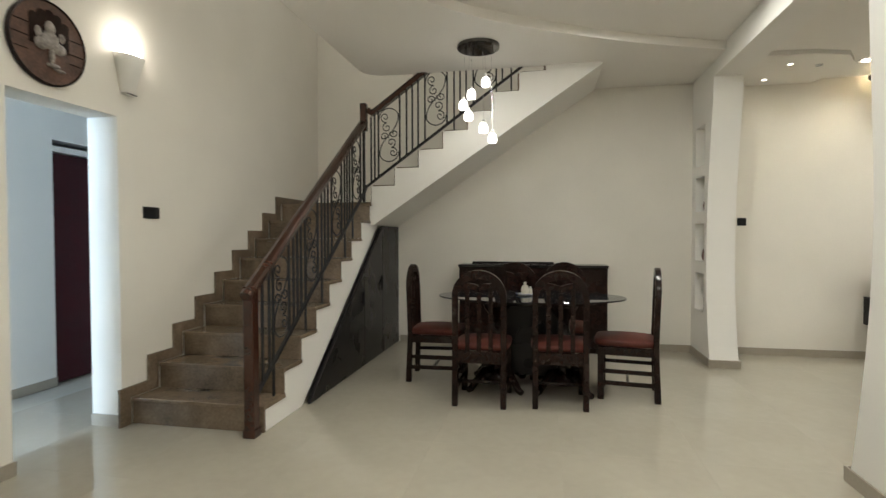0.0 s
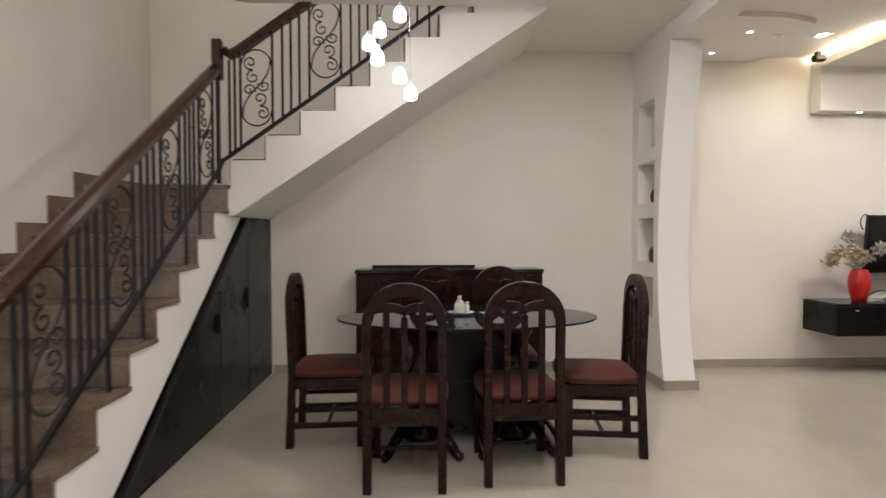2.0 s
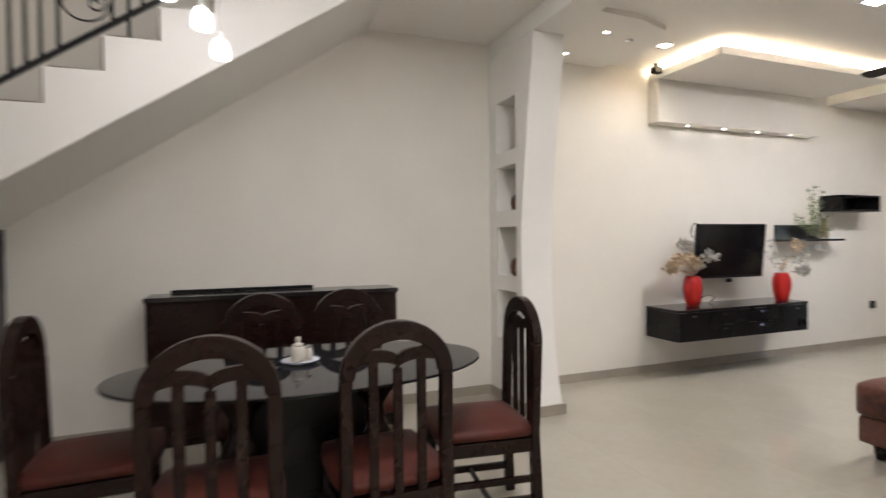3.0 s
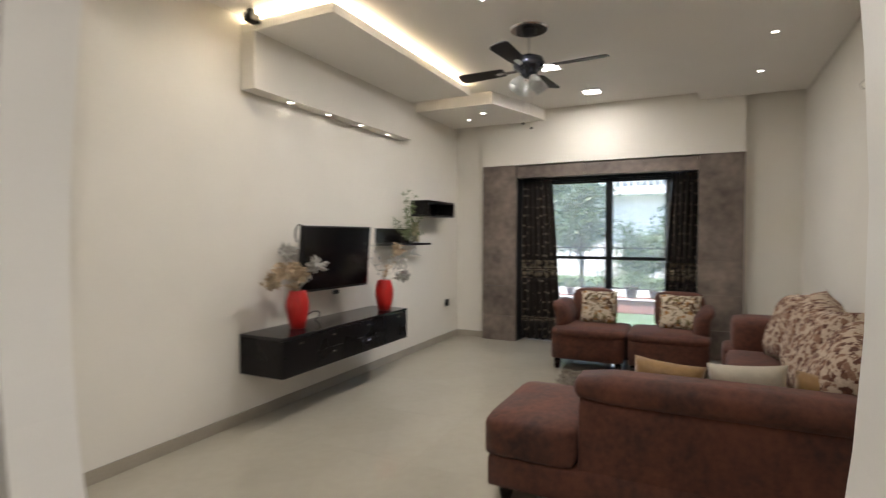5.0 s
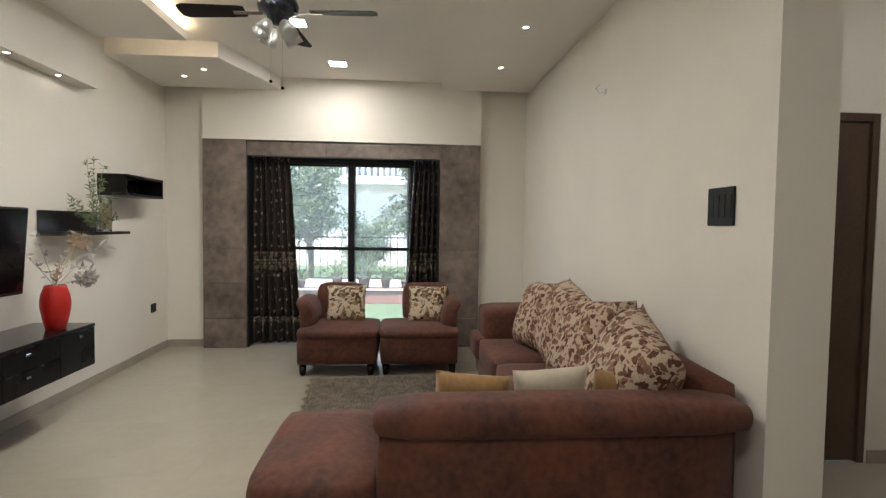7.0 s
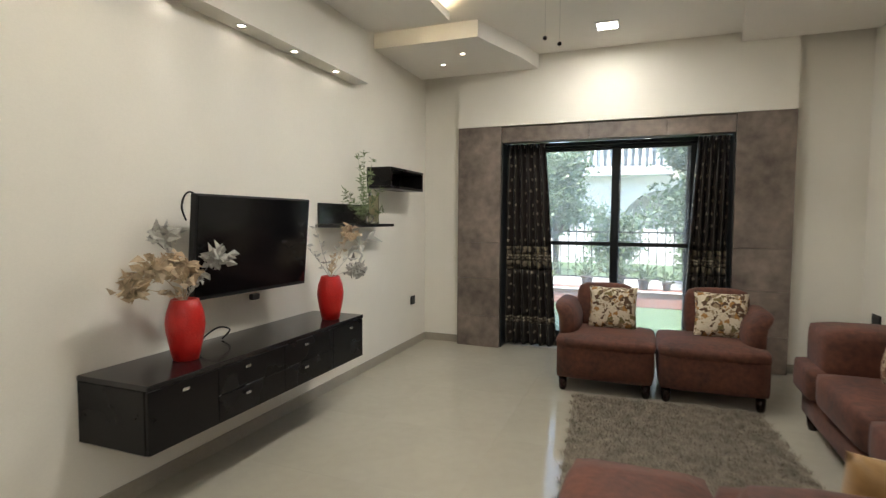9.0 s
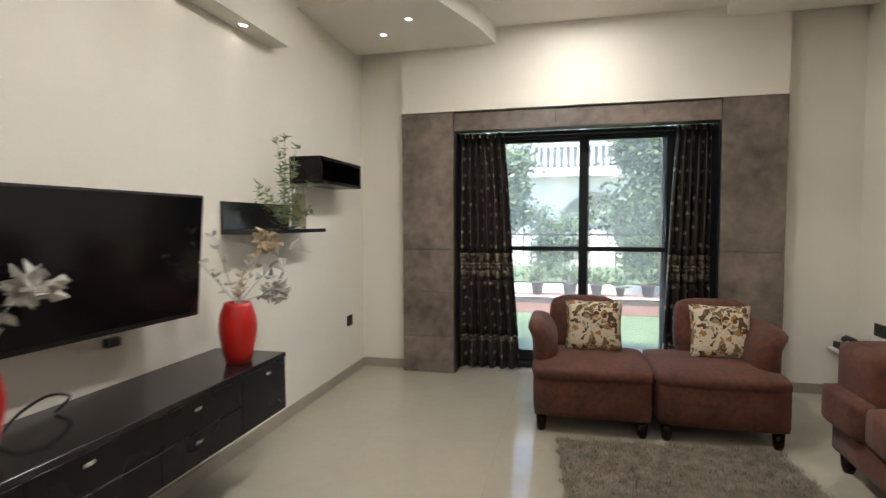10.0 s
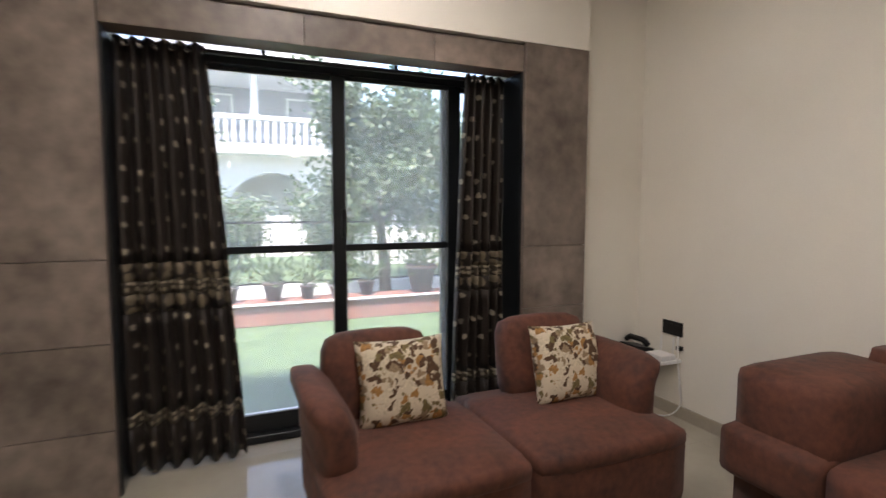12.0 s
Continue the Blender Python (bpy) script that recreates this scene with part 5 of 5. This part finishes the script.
# two window seats
def window_seat(yc, arm, label):
    s = thing("sofa_seat", 6.15, yc, 0, label=label, category="sofa", group="window seats")
    part("base", soft_block(-0.40, 0.42, -0.365, 0.365, 0.10, 0.40, 0.035, 0.008), SUEDE, s, "", True)
    part("seat_cushion", soft_block(-0.405, 0.30, -0.37, 0.37, 0.33, 0.435, 0.045, 0.012), SUEDE, s, "rust-brown suede seat", True)
    b = soft_block(-0.085, 0.085, -0.232, 0.232, -0.21, 0.19, 0.055, 0.015)
    bmesh.ops.transform(b, matrix=pose(0.30, arm * (0.035 if arm > 0 else 0.085) - 0.0, 0.595, 0, 9, 0), verts=b.verts[:])
    part("backrest", b, SUEDE, s, "padded suede backrest", True)
    ya = arm * 0.31
    b = soft_block(-0.30, 0.30, -0.075, 0.075, -0.16, 0.14, 0.055, 0.01)
    for v in b.verts:
        if v.co.z > 0.02:
            v.co.y += arm * 0.06 * ((v.co.z - 0.02) / 0.12)
    bmesh.ops.transform(b, matrix=pose(0.08, ya - arm * 0.01, 0.53), verts=b.verts[:])
    part("armrest", b, SUEDE, s, "flared suede armrest", True)
    for x in (-0.34, 0.34):
        for y in (-0.31, 0.31):
            part("foot", lathe([(0.022, 0.0), (0.03, 0.02), (0.034, 0.10)], 10, Matrix.Translation((x, y, 0))), CHAIRWOOD, s, "dark wooden foot", True)
    return s


window_seat(3.945, 1, "rust-brown suede seat with one flared armrest by the garden door")
window_seat(3.185, -1, "rust-brown suede seat with one armrest beside its twin")
cushion("cushion", 0.40, 0.38, 0.14, 6.28, 3.91, 0.60, -14, -91, FLORAL, "cream floral print cushion leaning on the seat", "floral cushions", 0)
cushion("cushion", 0.40, 0.38, 0.14, 6.24, 3.09, 0.60, -16, -86, FLORAL, "cream floral print cushion tilted against the backrest", "floral cushions", 2)

# corner sofa
sofa = thing("corner_sofa", 3.3, 2.9, 0, label="large rust-brown suede corner sofa with a chaise end", category="sofa")


def sofa_part(name, bm, mat=SUEDE, label=""):
    bmesh.ops.transform(bm, matrix=Matrix.Translation((-3.3, -2.9, 0)), verts=bm.verts[:])
    return part(name, bm, mat, sofa, label, True)


sofa_part("chaise_base", soft_block(2.855, 3.61, 2.06, 3.905, 0.09, 0.27, 0.03, 0.006))
sofa_part("chaise_cushion", soft_block(2.84, 3.62, 3.445, 3.92, 0.25, 0.475, 0.05, 0.014), label="rust-brown suede seat")
sofa_part("seat_cushion", soft_block(3.06, 3.62, 2.72, 3.44, 0.25, 0.46, 0.05, 0.014), label="rust-brown suede seat")
sofa_part("back", soft_block(2.875, 3.06, 2.06, 3.44, 0.09, 0.64, 0.025, 0.006), label="suede back")
roll = bmesh.new()
join(roll, soft_block(2.835, 3.075, 1.99, 3.455, 0.60, 0.735, 0.062, 0.008, 8))
sofa_part("back_roll", roll, label="rounded suede roll along the back")
sofa_part("long_base", soft_block(3.615, 5.66, 1.98, 2.68, 0.09, 0.27, 0.03, 0.006))
for a, b_ in ((3.08, 3.86), (3.865, 4.52), (4.525, 5.30)):
    sofa_part("seat_cushion", soft_block(a, b_, 2.14, 2.71, 0.25, 0.465, 0.05, 0.014), label="rust-brown suede seat")
sofa_part("arm_seat", soft_block(5.305, 5.70, 2.02, 2.725, 0.25, 0.465, 0.04, 0.01))
sofa_part("wall_back", soft_block(3.0, 5.50, 1.945, 2.14, 0.09, 0.78, 0.06, 0.01), label="suede back along the wall")
sofa_part("armrest", soft_block(5.30, 5.69, 2.0, 2.655, 0.40, 0.705, 0.045, 0.01), label="block-shaped suede armrest")
for x, y in ((2.96, 3.83), (3.54, 3.83), (2.96, 2.12), (5.58, 2.62), (5.58, 2.04), (4.4, 2.62)):
    sofa_part("foot", lathe([(0.025, 0.0), (0.035, 0.03), (0.04, 0.10)], 10, Matrix.Translation((x, y, 0))), CHAIRWOOD, "dark wooden foot")
for x, y, z, w, rx, ry, rz in ((4.90, 2.27, 0.71, 0.58, -20, -6, 10), (4.42, 2.25, 0.73, 0.60, -17, 7, -6), (3.90, 2.27, 0.72, 0.62, -24, -7, 9), (3.33, 2.31, 0.70, 0.66, -30, 12, -12)):
    cushion("back_cushion", w, 0.57, 0.30, x, y, z, rx, 180 + rz, FLORALB, "large brown and cream floral back cushion on the sofa", "back cushions", ry)
for y, z, ry, m, lab in ((3.06, 0.620, 5, GOLD, "gold satin cushion leaning inside the sofa back"), (2.71, 0.640, -4, SILK, "cream satin cushion leaning inside the sofa back"), (2.38, 0.618, 6, GOLD, "gold satin cushion with pale piping inside the sofa back")):
    cushion("cushion", 0.33, 0.33, 0.13, 3.17, y, z, 12, -90, m, lab, "satin cushions", ry)

# rug
rug = thing("rug", 4.86, 3.46, 0.0, 4, label="grey-brown shaggy rug lying on the tiled floor", category="rug")
part("backing", box(-0.84, 0.84, -0.63, 0.63, 0.001, 0.010), SHAG, rug)
pile_v, pile_f = [], []
rnd = random.Random(5)
for i in range(26000):
    x, y = rnd.uniform(-0.86, 0.86), rnd.uniform(-0.65, 0.65)
    if max(abs(x) - 0.845 + 0.02 * math.sin(y * 40), abs(y) - 0.63 + 0.02 * math.sin(x * 37)) > 0:
        continue
    a = rnd.uniform(0, 6.283)
    l, h = rnd.uniform(0.012, 0.04), rnd.uniform(0.018, 0.036)
    ca, sa = math.cos(a), math.sin(a)
    w = 0.0035
    k = len(pile_v)
    pile_v += [(x - sa * w, y + ca * w, 0.009), (x + sa * w, y - ca * w, 0.009), (x + ca * l, y + sa * l, h)]
    pile_f.append((k, k + 1, k + 2))
me = bpy.data.meshes.new("tufting")
me.from_pydata(pile_v, [], pile_f)
me.materials.append(SHAG)
pile = new("tufting", me)
pile.parent = rug
tagged(pile, "long tufted pile", kind="stuff")

# wall shelf with telephone
ps = thing("corner_shelf", 6.80, YR, 0.36, label="small white wall shelf in the corner behind the seats", category="shelf")
part("board", box(-0.20, 0.20, 0.001, 0.20, 0, 0.02, 0.003, 1), PLASTW, ps)
part("bracket", box(-0.02, 0.02, 0.001, 0.14, -0.09, -0.0005, 0.002, 1), PLASTW, ps)
ph = thing("telephone", 6.90, 2.02, 0.38, label="black desk telephone resting on the corner shelf", category="telephone")
part("body", prism([(-0.08, 0.0), (0.08, 0.0), (0.08, 0.05), (-0.08, 0.02)], "x", -0.08, 0.08, 0.006, 2), BLACKPL, ph)
part("handset", tube([(-0.10, 0.0, 0.055), (-0.06, 0.0, 0.08), (0.06, 0.0, 0.08), (0.10, 0.0, 0.055)], 0.02, 8), BLACKPL, ph, "", True)
rt = thing("router", 6.68, 2.03, 0.38, label="white router box with aerials on the corner shelf", category="router")
part("body", box(-0.07, 0.07, -0.06, 0.06, 0.0, 0.035, 0.008, 2), PLASTW, rt, "", False)
for x in (-0.05, 0.05):
    part("aerial", tube([(x, -0.05, 0.03), (x, -0.055, 0.14)], 0.005, 6), PLASTW, rt)
cb = tagged(link("cable", tube([tuple(v) for v in smooth_line([(6.62, 1.95, 0.53), (6.58, 1.99, 0.40), (6.55, 2.0, 0.25), (6.56, 1.98, 0.10), (6.64, 2.02, 0.012), (6.80, 2.06, 0.010), (6.88, 2.0, 0.010)], 6)], 0.005, 6), PLASTW, smooth=True), "white cable hanging from the socket to the floor", "cable")
plug = tagged(link("plug", box(6.59, 6.63, YR + 0.001, YR + 0.03, 0.44, 0.465, 0.004, 1), BLACKPL), "small black plug hanging below the socket plate", "plug")

# ceiling fan
BLADE = material("dark_matt_blade", (0.012, 0.009, 0.008), 0.55, var=0.3, scale=5, fine=50, bump=0.02, spec=0.25)
fan = thing("ceiling_fan", 4.32, 4.13, 3.0, label="dark four-bladed ceiling fan with frosted lamp shades", category="ceiling fan")
part("ceiling_plate", lathe([(0.0, -0.012), (0.14, -0.012), (0.15, -0.001), (0.0, -0.001)], 36), CHROME, fan, "grey metal ceiling plate", False)
part("canopy", lathe([(0.0, -0.06), (0.03, -0.06), (0.055, -0.03), (0.06, -0.0125), (0.0, -0.0125)], 24), BLACKPL, fan, "", True)
part("rod", tube([(0, 0, -0.05), (0, 0, -0.21)], 0.012, 10), CHROME, fan)
part("motor", lathe([(0.02, -0.19), (0.05, -0.205), (0.11, -0.23), (0.125, -0.27), (0.115, -0.305), (0.07, -0.33), (0.06, -0.37), (0.02, -0.38)], 32), material("gunmetal", (0.05, 0.055, 0.07), 0.2, metal=0.9, var=0.1, bump=0), fan, "polished dark motor housing", True)
for a in (86, -94, 176, -4):
    m = Matrix.Rotation(radians(a), 4, "Z") @ Matrix.Translation((0, 0, -0.305)) @ Matrix.Rotation(radians(11), 4, "X")
    b = prism([(0.20, -0.05), (0.24, -0.058), (0.57, -0.07), (0.605, -0.05), (0.61, 0.0), (0.605, 0.05), (0.57, 0.07), (0.24, 0.058), (0.20, 0.05)], "z", -0.003, 0.004, 0.001, 1)
    bmesh.ops.transform(b, matrix=m, verts=b.verts[:])
    bl = part("blade", b, BLADE, fan, "dark wooden blade")
    b = boxes((0.10, 0.27, -0.018, 0.018, -0.010, -0.0035), bevel=0.001)
    bmesh.ops.transform(b, matrix=m, verts=b.verts[:])
    part("blade_arm", b, CHROME, bl)
for a in (45, 135, 225, 315):
    m = Matrix.Rotation(radians(a), 4, "Z") @ Matrix.Translation((0.06, 0, -0.38)) @ Matrix.Rotation(radians(-35), 4, "Y")
    part("lamp_shade", lathe([(0.02, 0.0), (0.035, -0.02), (0.048, -0.06), (0.055, -0.11), (0.052, -0.11), (0.044, -0.06), (0.03, -0.02)], 18, m, False), FROST, fan, "frosted glass shade", True)
for x, y, l in ((0.02, 0.05, 0.33), (-0.02, -0.03, 0.38)):
    ch = part("pull_chain", tube([(x, y, -0.38), (x, y, -0.38 - l)], 0.0015, 5), CHROME, fan)
    part("chain_knob", lathe([(0.002, 0.0), (0.011, -0.008), (0.011, -0.016), (0.002, -0.022)], 12, Matrix.Translation((x, y, -0.38 - l))), CHAIRWOOD, ch, "", True)

# ---- garden ----
structure("ground", boxes((7.45, 400, -400, 400, -0.35, -0.06)), GRASS, "green lawn beyond the garden door", "lawn")
structure("backyard_ground", boxes((-400, -6.3, -400, 400, -0.35, -0.06), (-6.3, 7.45, 6.3, 400, -0.35, -0.06), (-6.3, 7.45, -400, -2.3, -0.35, -0.06)), GRASS, "plain ground around the house", "ground")
structure("porch_step", boxes((7.45, 7.75, 2.4, 5.5, -0.06, 0.0)), PAINTOUT, "pale step outside the garden door", "step")
ledge = tagged(link("garden_ledge", boxes((10.6, 10.9, -3, 11, -0.06, 0.18), bevel=0.01), REDBRICK), "low red-brown garden ledge beside the lawn", "ledge", kind="structure")
part("coping", boxes((10.585, 10.94, -3, 11, 0.181, 0.215), bevel=0.008), REDBRICK, ledge, "red-brown coping")
# Thin pale strip stands for a streak of sunlight along the ledge.
part("sun_streak", boxes((10.56, 10.584, -3, 11, 0.190, 0.213), bevel=0.004), PAINTOUT, ledge, "pale strip painted as a sunlit streak")
fence = thing("garden_fence", 11.6, 4.0, -0.06, label="thin dark garden fence of upright bars", category="fence")
part("top_rail", box(-0.015, 0.015, -7, 7, 1.18, 1.21), IRON, fence)
part("bottom_rail", box(-0.015, 0.015, -7, 7, 0.35, 0.38), IRON, fence)
part("low_wall", box(-0.1, 0.1, -7, 7, 0.0, 0.34), PAINTOUT, fence, "pale low wall")
bar = part("bar", box(-0.008, 0.008, -0.008, 0.008, 0.381, 1.35), IRON, fence)
bar.location = (0, -7, 0)
for i in range(1, 100):
    o = bpy.data.objects.new("bar", bar.data)
    scene.collection.objects.link(o)
    o.parent = fence
    o.location = (0, -7 + i * 0.14, 0)
random.seed(21)
for x, y, s in ((10.75, 4.55, 1.0), (10.75, 4.05, 1.15), (10.74, 3.65, 0.9), (10.76, 2.9, 1.0), (10.75, 5.2, 0.8), (10.74, 2.15, 1.9), (10.75, 3.3, 0.7)):
    p = thing("flower_pot", x, y, 0.215, label="dark clay pot with a leafy garden plant on the ledge", category="plant pot", group="garden pots")
    part("pot", lathe([(0.07 * s, 0.0005), (0.10 * s, 0.16 * s), (0.115 * s, 0.165 * s), (0.115 * s, 0.19 * s), (0.09 * s, 0.185 * s)], 16), TERRA, p, "", True)
    bm = bmesh.new()
    for k in range(int(150 * s * s)):
        d = Vector((random.gauss(0, 0.8), random.gauss(0, 0.8), random.uniform(0.2, 1.6)))
        leaf_mesh(bm, Vector((0, 0, 0.18 * s)) + d * random.uniform(0.02, 0.24) * s, d, 0.10, 0.035)
    part("foliage", bm, LEAF, p, "green leaves")


def tree(x, y, h, r, n, seed, low=0.3, label="leafy green garden tree with a slender trunk"):
    """A forked trunk, limbs that part again into twigs, and clumps of small leaves about the twigs."""
    rnd = random.Random(seed)
    t = thing("tree", x, y, -0.06, label=label, category="tree", group="garden trees")
    bm = bmesh.new()
    top = Vector((rnd.uniform(-0.2, 0.2), rnd.uniform(-0.2, 0.2), h * 0.8))
    tube([(0, 0, 0), (0.04, 0.03, h * 0.25), tuple(top * 0.6), tuple(top)], 0.03 * h, 8, bm, 0.02)
    clumps = []
    for k in range(15):
        f = low + (0.95 - low) * (k + rnd.random()) / 15
        p = top * f
        a = k * 2.4 + rnd.uniform(-0.4, 0.4)
        reach = r * rnd.uniform(0.55, 1.0) * (1.1 - 0.55 * abs(f - 0.55))
        e = p + Vector((math.cos(a) * reach, math.sin(a) * reach, rnd.uniform(0.06, 0.22) * h))
        mid = (p + e) / 2 + Vector((0, 0, 0.04 * h))
        tube([tuple(p), tuple(mid), tuple(e)], 0.012 * h, 6, bm, 0.007)
        for q in range(4):
            b = mid + (e - mid) * rnd.random()
            tip = b + Vector((rnd.gauss(0, 0.25), rnd.gauss(0, 0.25), rnd.gauss(0.06, 0.18))) * r
            tube([tuple(b), tuple(tip)], 0.008, 4, bm, 0.003)
            clumps += [(tip, 0.20), ((b + tip) / 2, 0.16)]
    part("trunk", bm, BARK, t, "brown trunk and limbs")
    vs, fs = [], []
    for k in range(n):
        c, sp = rnd.choice(clumps)
        p = c + Vector((rnd.gauss(0, sp), rnd.gauss(0, sp), rnd.gauss(-0.02, sp * 0.8))) * r
        d = Vector((rnd.gauss(0, 1), rnd.gauss(0, 1), rnd.gauss(-0.3, 0.6))).normalized()
        s = d.cross(Vector((rnd.gauss(0, 1), rnd.gauss(0, 1), rnd.gauss(0, 1)))).normalized()
        l, w = rnd.uniform(0.06, 0.12), rnd.uniform(0.022, 0.040)
        q = len(vs)
        vs += [tuple(p), tuple(p + d * l * 0.5 + s * w), tuple(p + d * l), tuple(p + d * l * 0.5 - s * w)]
        fs.append((q, q + 1, q + 2, q + 3))
    me = bpy.data.meshes.new("crown")
    me.from_pydata(vs, [], fs)
    me.materials.append(LEAF)
    o = new("crown", me)
    o.parent = t
    tagged(o, "uneven green crown of many leaves", kind="stuff")


tree(12.7, 5.35, 3.3, 0.68, 9000, 1)
tree(11.2, 2.50, 3.3, 0.80, 13000, 2, 0.36, "leafy green tree with a dark trunk behind the garden ledge")
tree(13.6, 0.6, 3.5, 1.1, 14000, 6)
tree(15.2, 7.6, 4.4, 1.6, 11000, 3)
tree(16.6, 4.5, 1.6, 0.8, 5000, 7, 0.15, "low bushy green tree before the neighbouring house")
tree(16.2, 2.3, 1.5, 0.8, 5000, 9, 0.12, "low bushy green tree before the neighbouring house")
tree(18.0, -2.9, 4.4, 1.8, 10000, 4)

# house across the road
hs = thing("neighbour_house", 22.0, 3.0, -0.06, label="pale neighbouring house with a balustraded balcony and a shaded arch", category="house")
part("lower_wall", boxes((0, 6, -5, -1.75, 0, 3.0), (0, 6, 1.75, 3.6, 0, 3.0), (2.2, 6, -1.75, 1.75, 0, 3.0)), PAINTOUT, hs, "pale rendered wall")
arch_o = [(1.75, 3.0), (1.75, 0.9)] + [(1.5 * math.cos(math.pi * k / 20), 1.05 + 1.45 * math.sin(math.pi * k / 20)) for k in range(21)] + [(-1.75, 0.9), (-1.75, 3.0)]
part("arch", prism(arch_o, "x", 0.0, 0.35), PAINTOUT, hs, "pale arched porch front")
part("porch_pier", boxes((0, 0.35, -1.75, -1.5, 0, 0.9)), PAINTOUT, hs)
part("porch_pier", boxes((0, 0.35, 1.5, 1.75, 0, 0.9)), PAINTOUT, hs)
# The recess shade is painted into this wall's grey.
part("upper_wall", boxes((1.9, 6, -2.6, 3.6, 3.3, 7.4)), RECESSGREY, hs, "wall behind the balcony, its shade put in as grey")
part("balcony_slab", boxes((-0.9, 6, -2.4, 3.6, 3.0, 3.3), bevel=0.02), PAINTOUT, hs)
part("balcony_rail", boxes((-0.9, -0.74, -2.4, 3.6, 4.02, 4.16), bevel=0.02), PAINTOUT, hs, "pale coping")
for i in range(26):
    part("baluster", lathe([(0.05, 3.301), (0.075, 3.5), (0.04, 3.78), (0.06, 4.019)], 8, Matrix.Translation((-0.82, -2.3 + i * 0.232, 0))), PAINTOUT, hs, "", True)
for y in (-2.3, 0.6, 3.5):
    part("balcony_post", boxes((-0.86, -0.66, y - 0.1, y + 0.1, 4.161, 5.5)), PAINTOUT, hs)
part("roof_overhang", boxes((-1.3, 6, -2.9, 4.0, 5.5, 5.9), bevel=0.02), PAINTOUT, hs, "pale overhang")
for y in (-1.3, 1.8):
    w = part("window", boxes((1.86, 1.899, y - 0.6, y + 0.6, 3.6, 5.2), bevel=0.005), RECESSGREY, hs, "grey window")
    part("window_frame", boxes((1.83, 1.859, y - 0.66, y - 0.6, 3.6, 5.26), (1.83, 1.859, y + 0.6, y + 0.66, 3.6, 5.26), (1.83, 1.859, y - 0.6, y + 0.6, 5.2, 5.26)), PAINTOUT, w)
shed = thing("garden_shed", 17.5, 0.0, -0.06, label="small pale outbuilding with a pitched roof", category="shed")
part("wall", box(-1, 1, -1.3, 1.3, 0, 1.42, 0.01, 1), PAINTOUT, shed)
part("roof", prism([(-1.6, 1.421), (1.6, 1.421), (0.0, 1.95)], "x", -1.2, 1.2), PAINTOUT, shed, "pale pitched roof")
structure("road_wall", boxes((19.5, 19.7, -20, 26, -0.06, 1.1)), PAINTOUT, "pale boundary wall along the road", "wall")

# ---- floor tiles ----
TS = 0.8
tile_mesh = None
fl = bpy.data.objects["floor"]
tb = box(-TS / 2 + 0.0003, TS / 2 - 0.0003, -TS / 2 + 0.0003, TS / 2 - 0.0003, -0.0038, 0.0, 0.0002, 1)
first = part("tile", tb, TILE, fl)
spots = []
for i in range(-6, 10):
    for j in range(-3, 8):
        cx, cy = i * TS + 0.3, j * TS + 0.1
        if cx > 7.2 or cx < -4.4 or cy > 6.1:
            continue
        if cx < -3.6 and not 0.5 < cy < 5.4:
            continue
        spots.append((cx, cy))
first.location = (*spots[0], 0)
for cx, cy in spots[1:]:
    o = bpy.data.objects.new("tile", first.data)
    scene.collection.objects.link(o)
    o.parent = fl
    o.location = (cx, cy, 0)
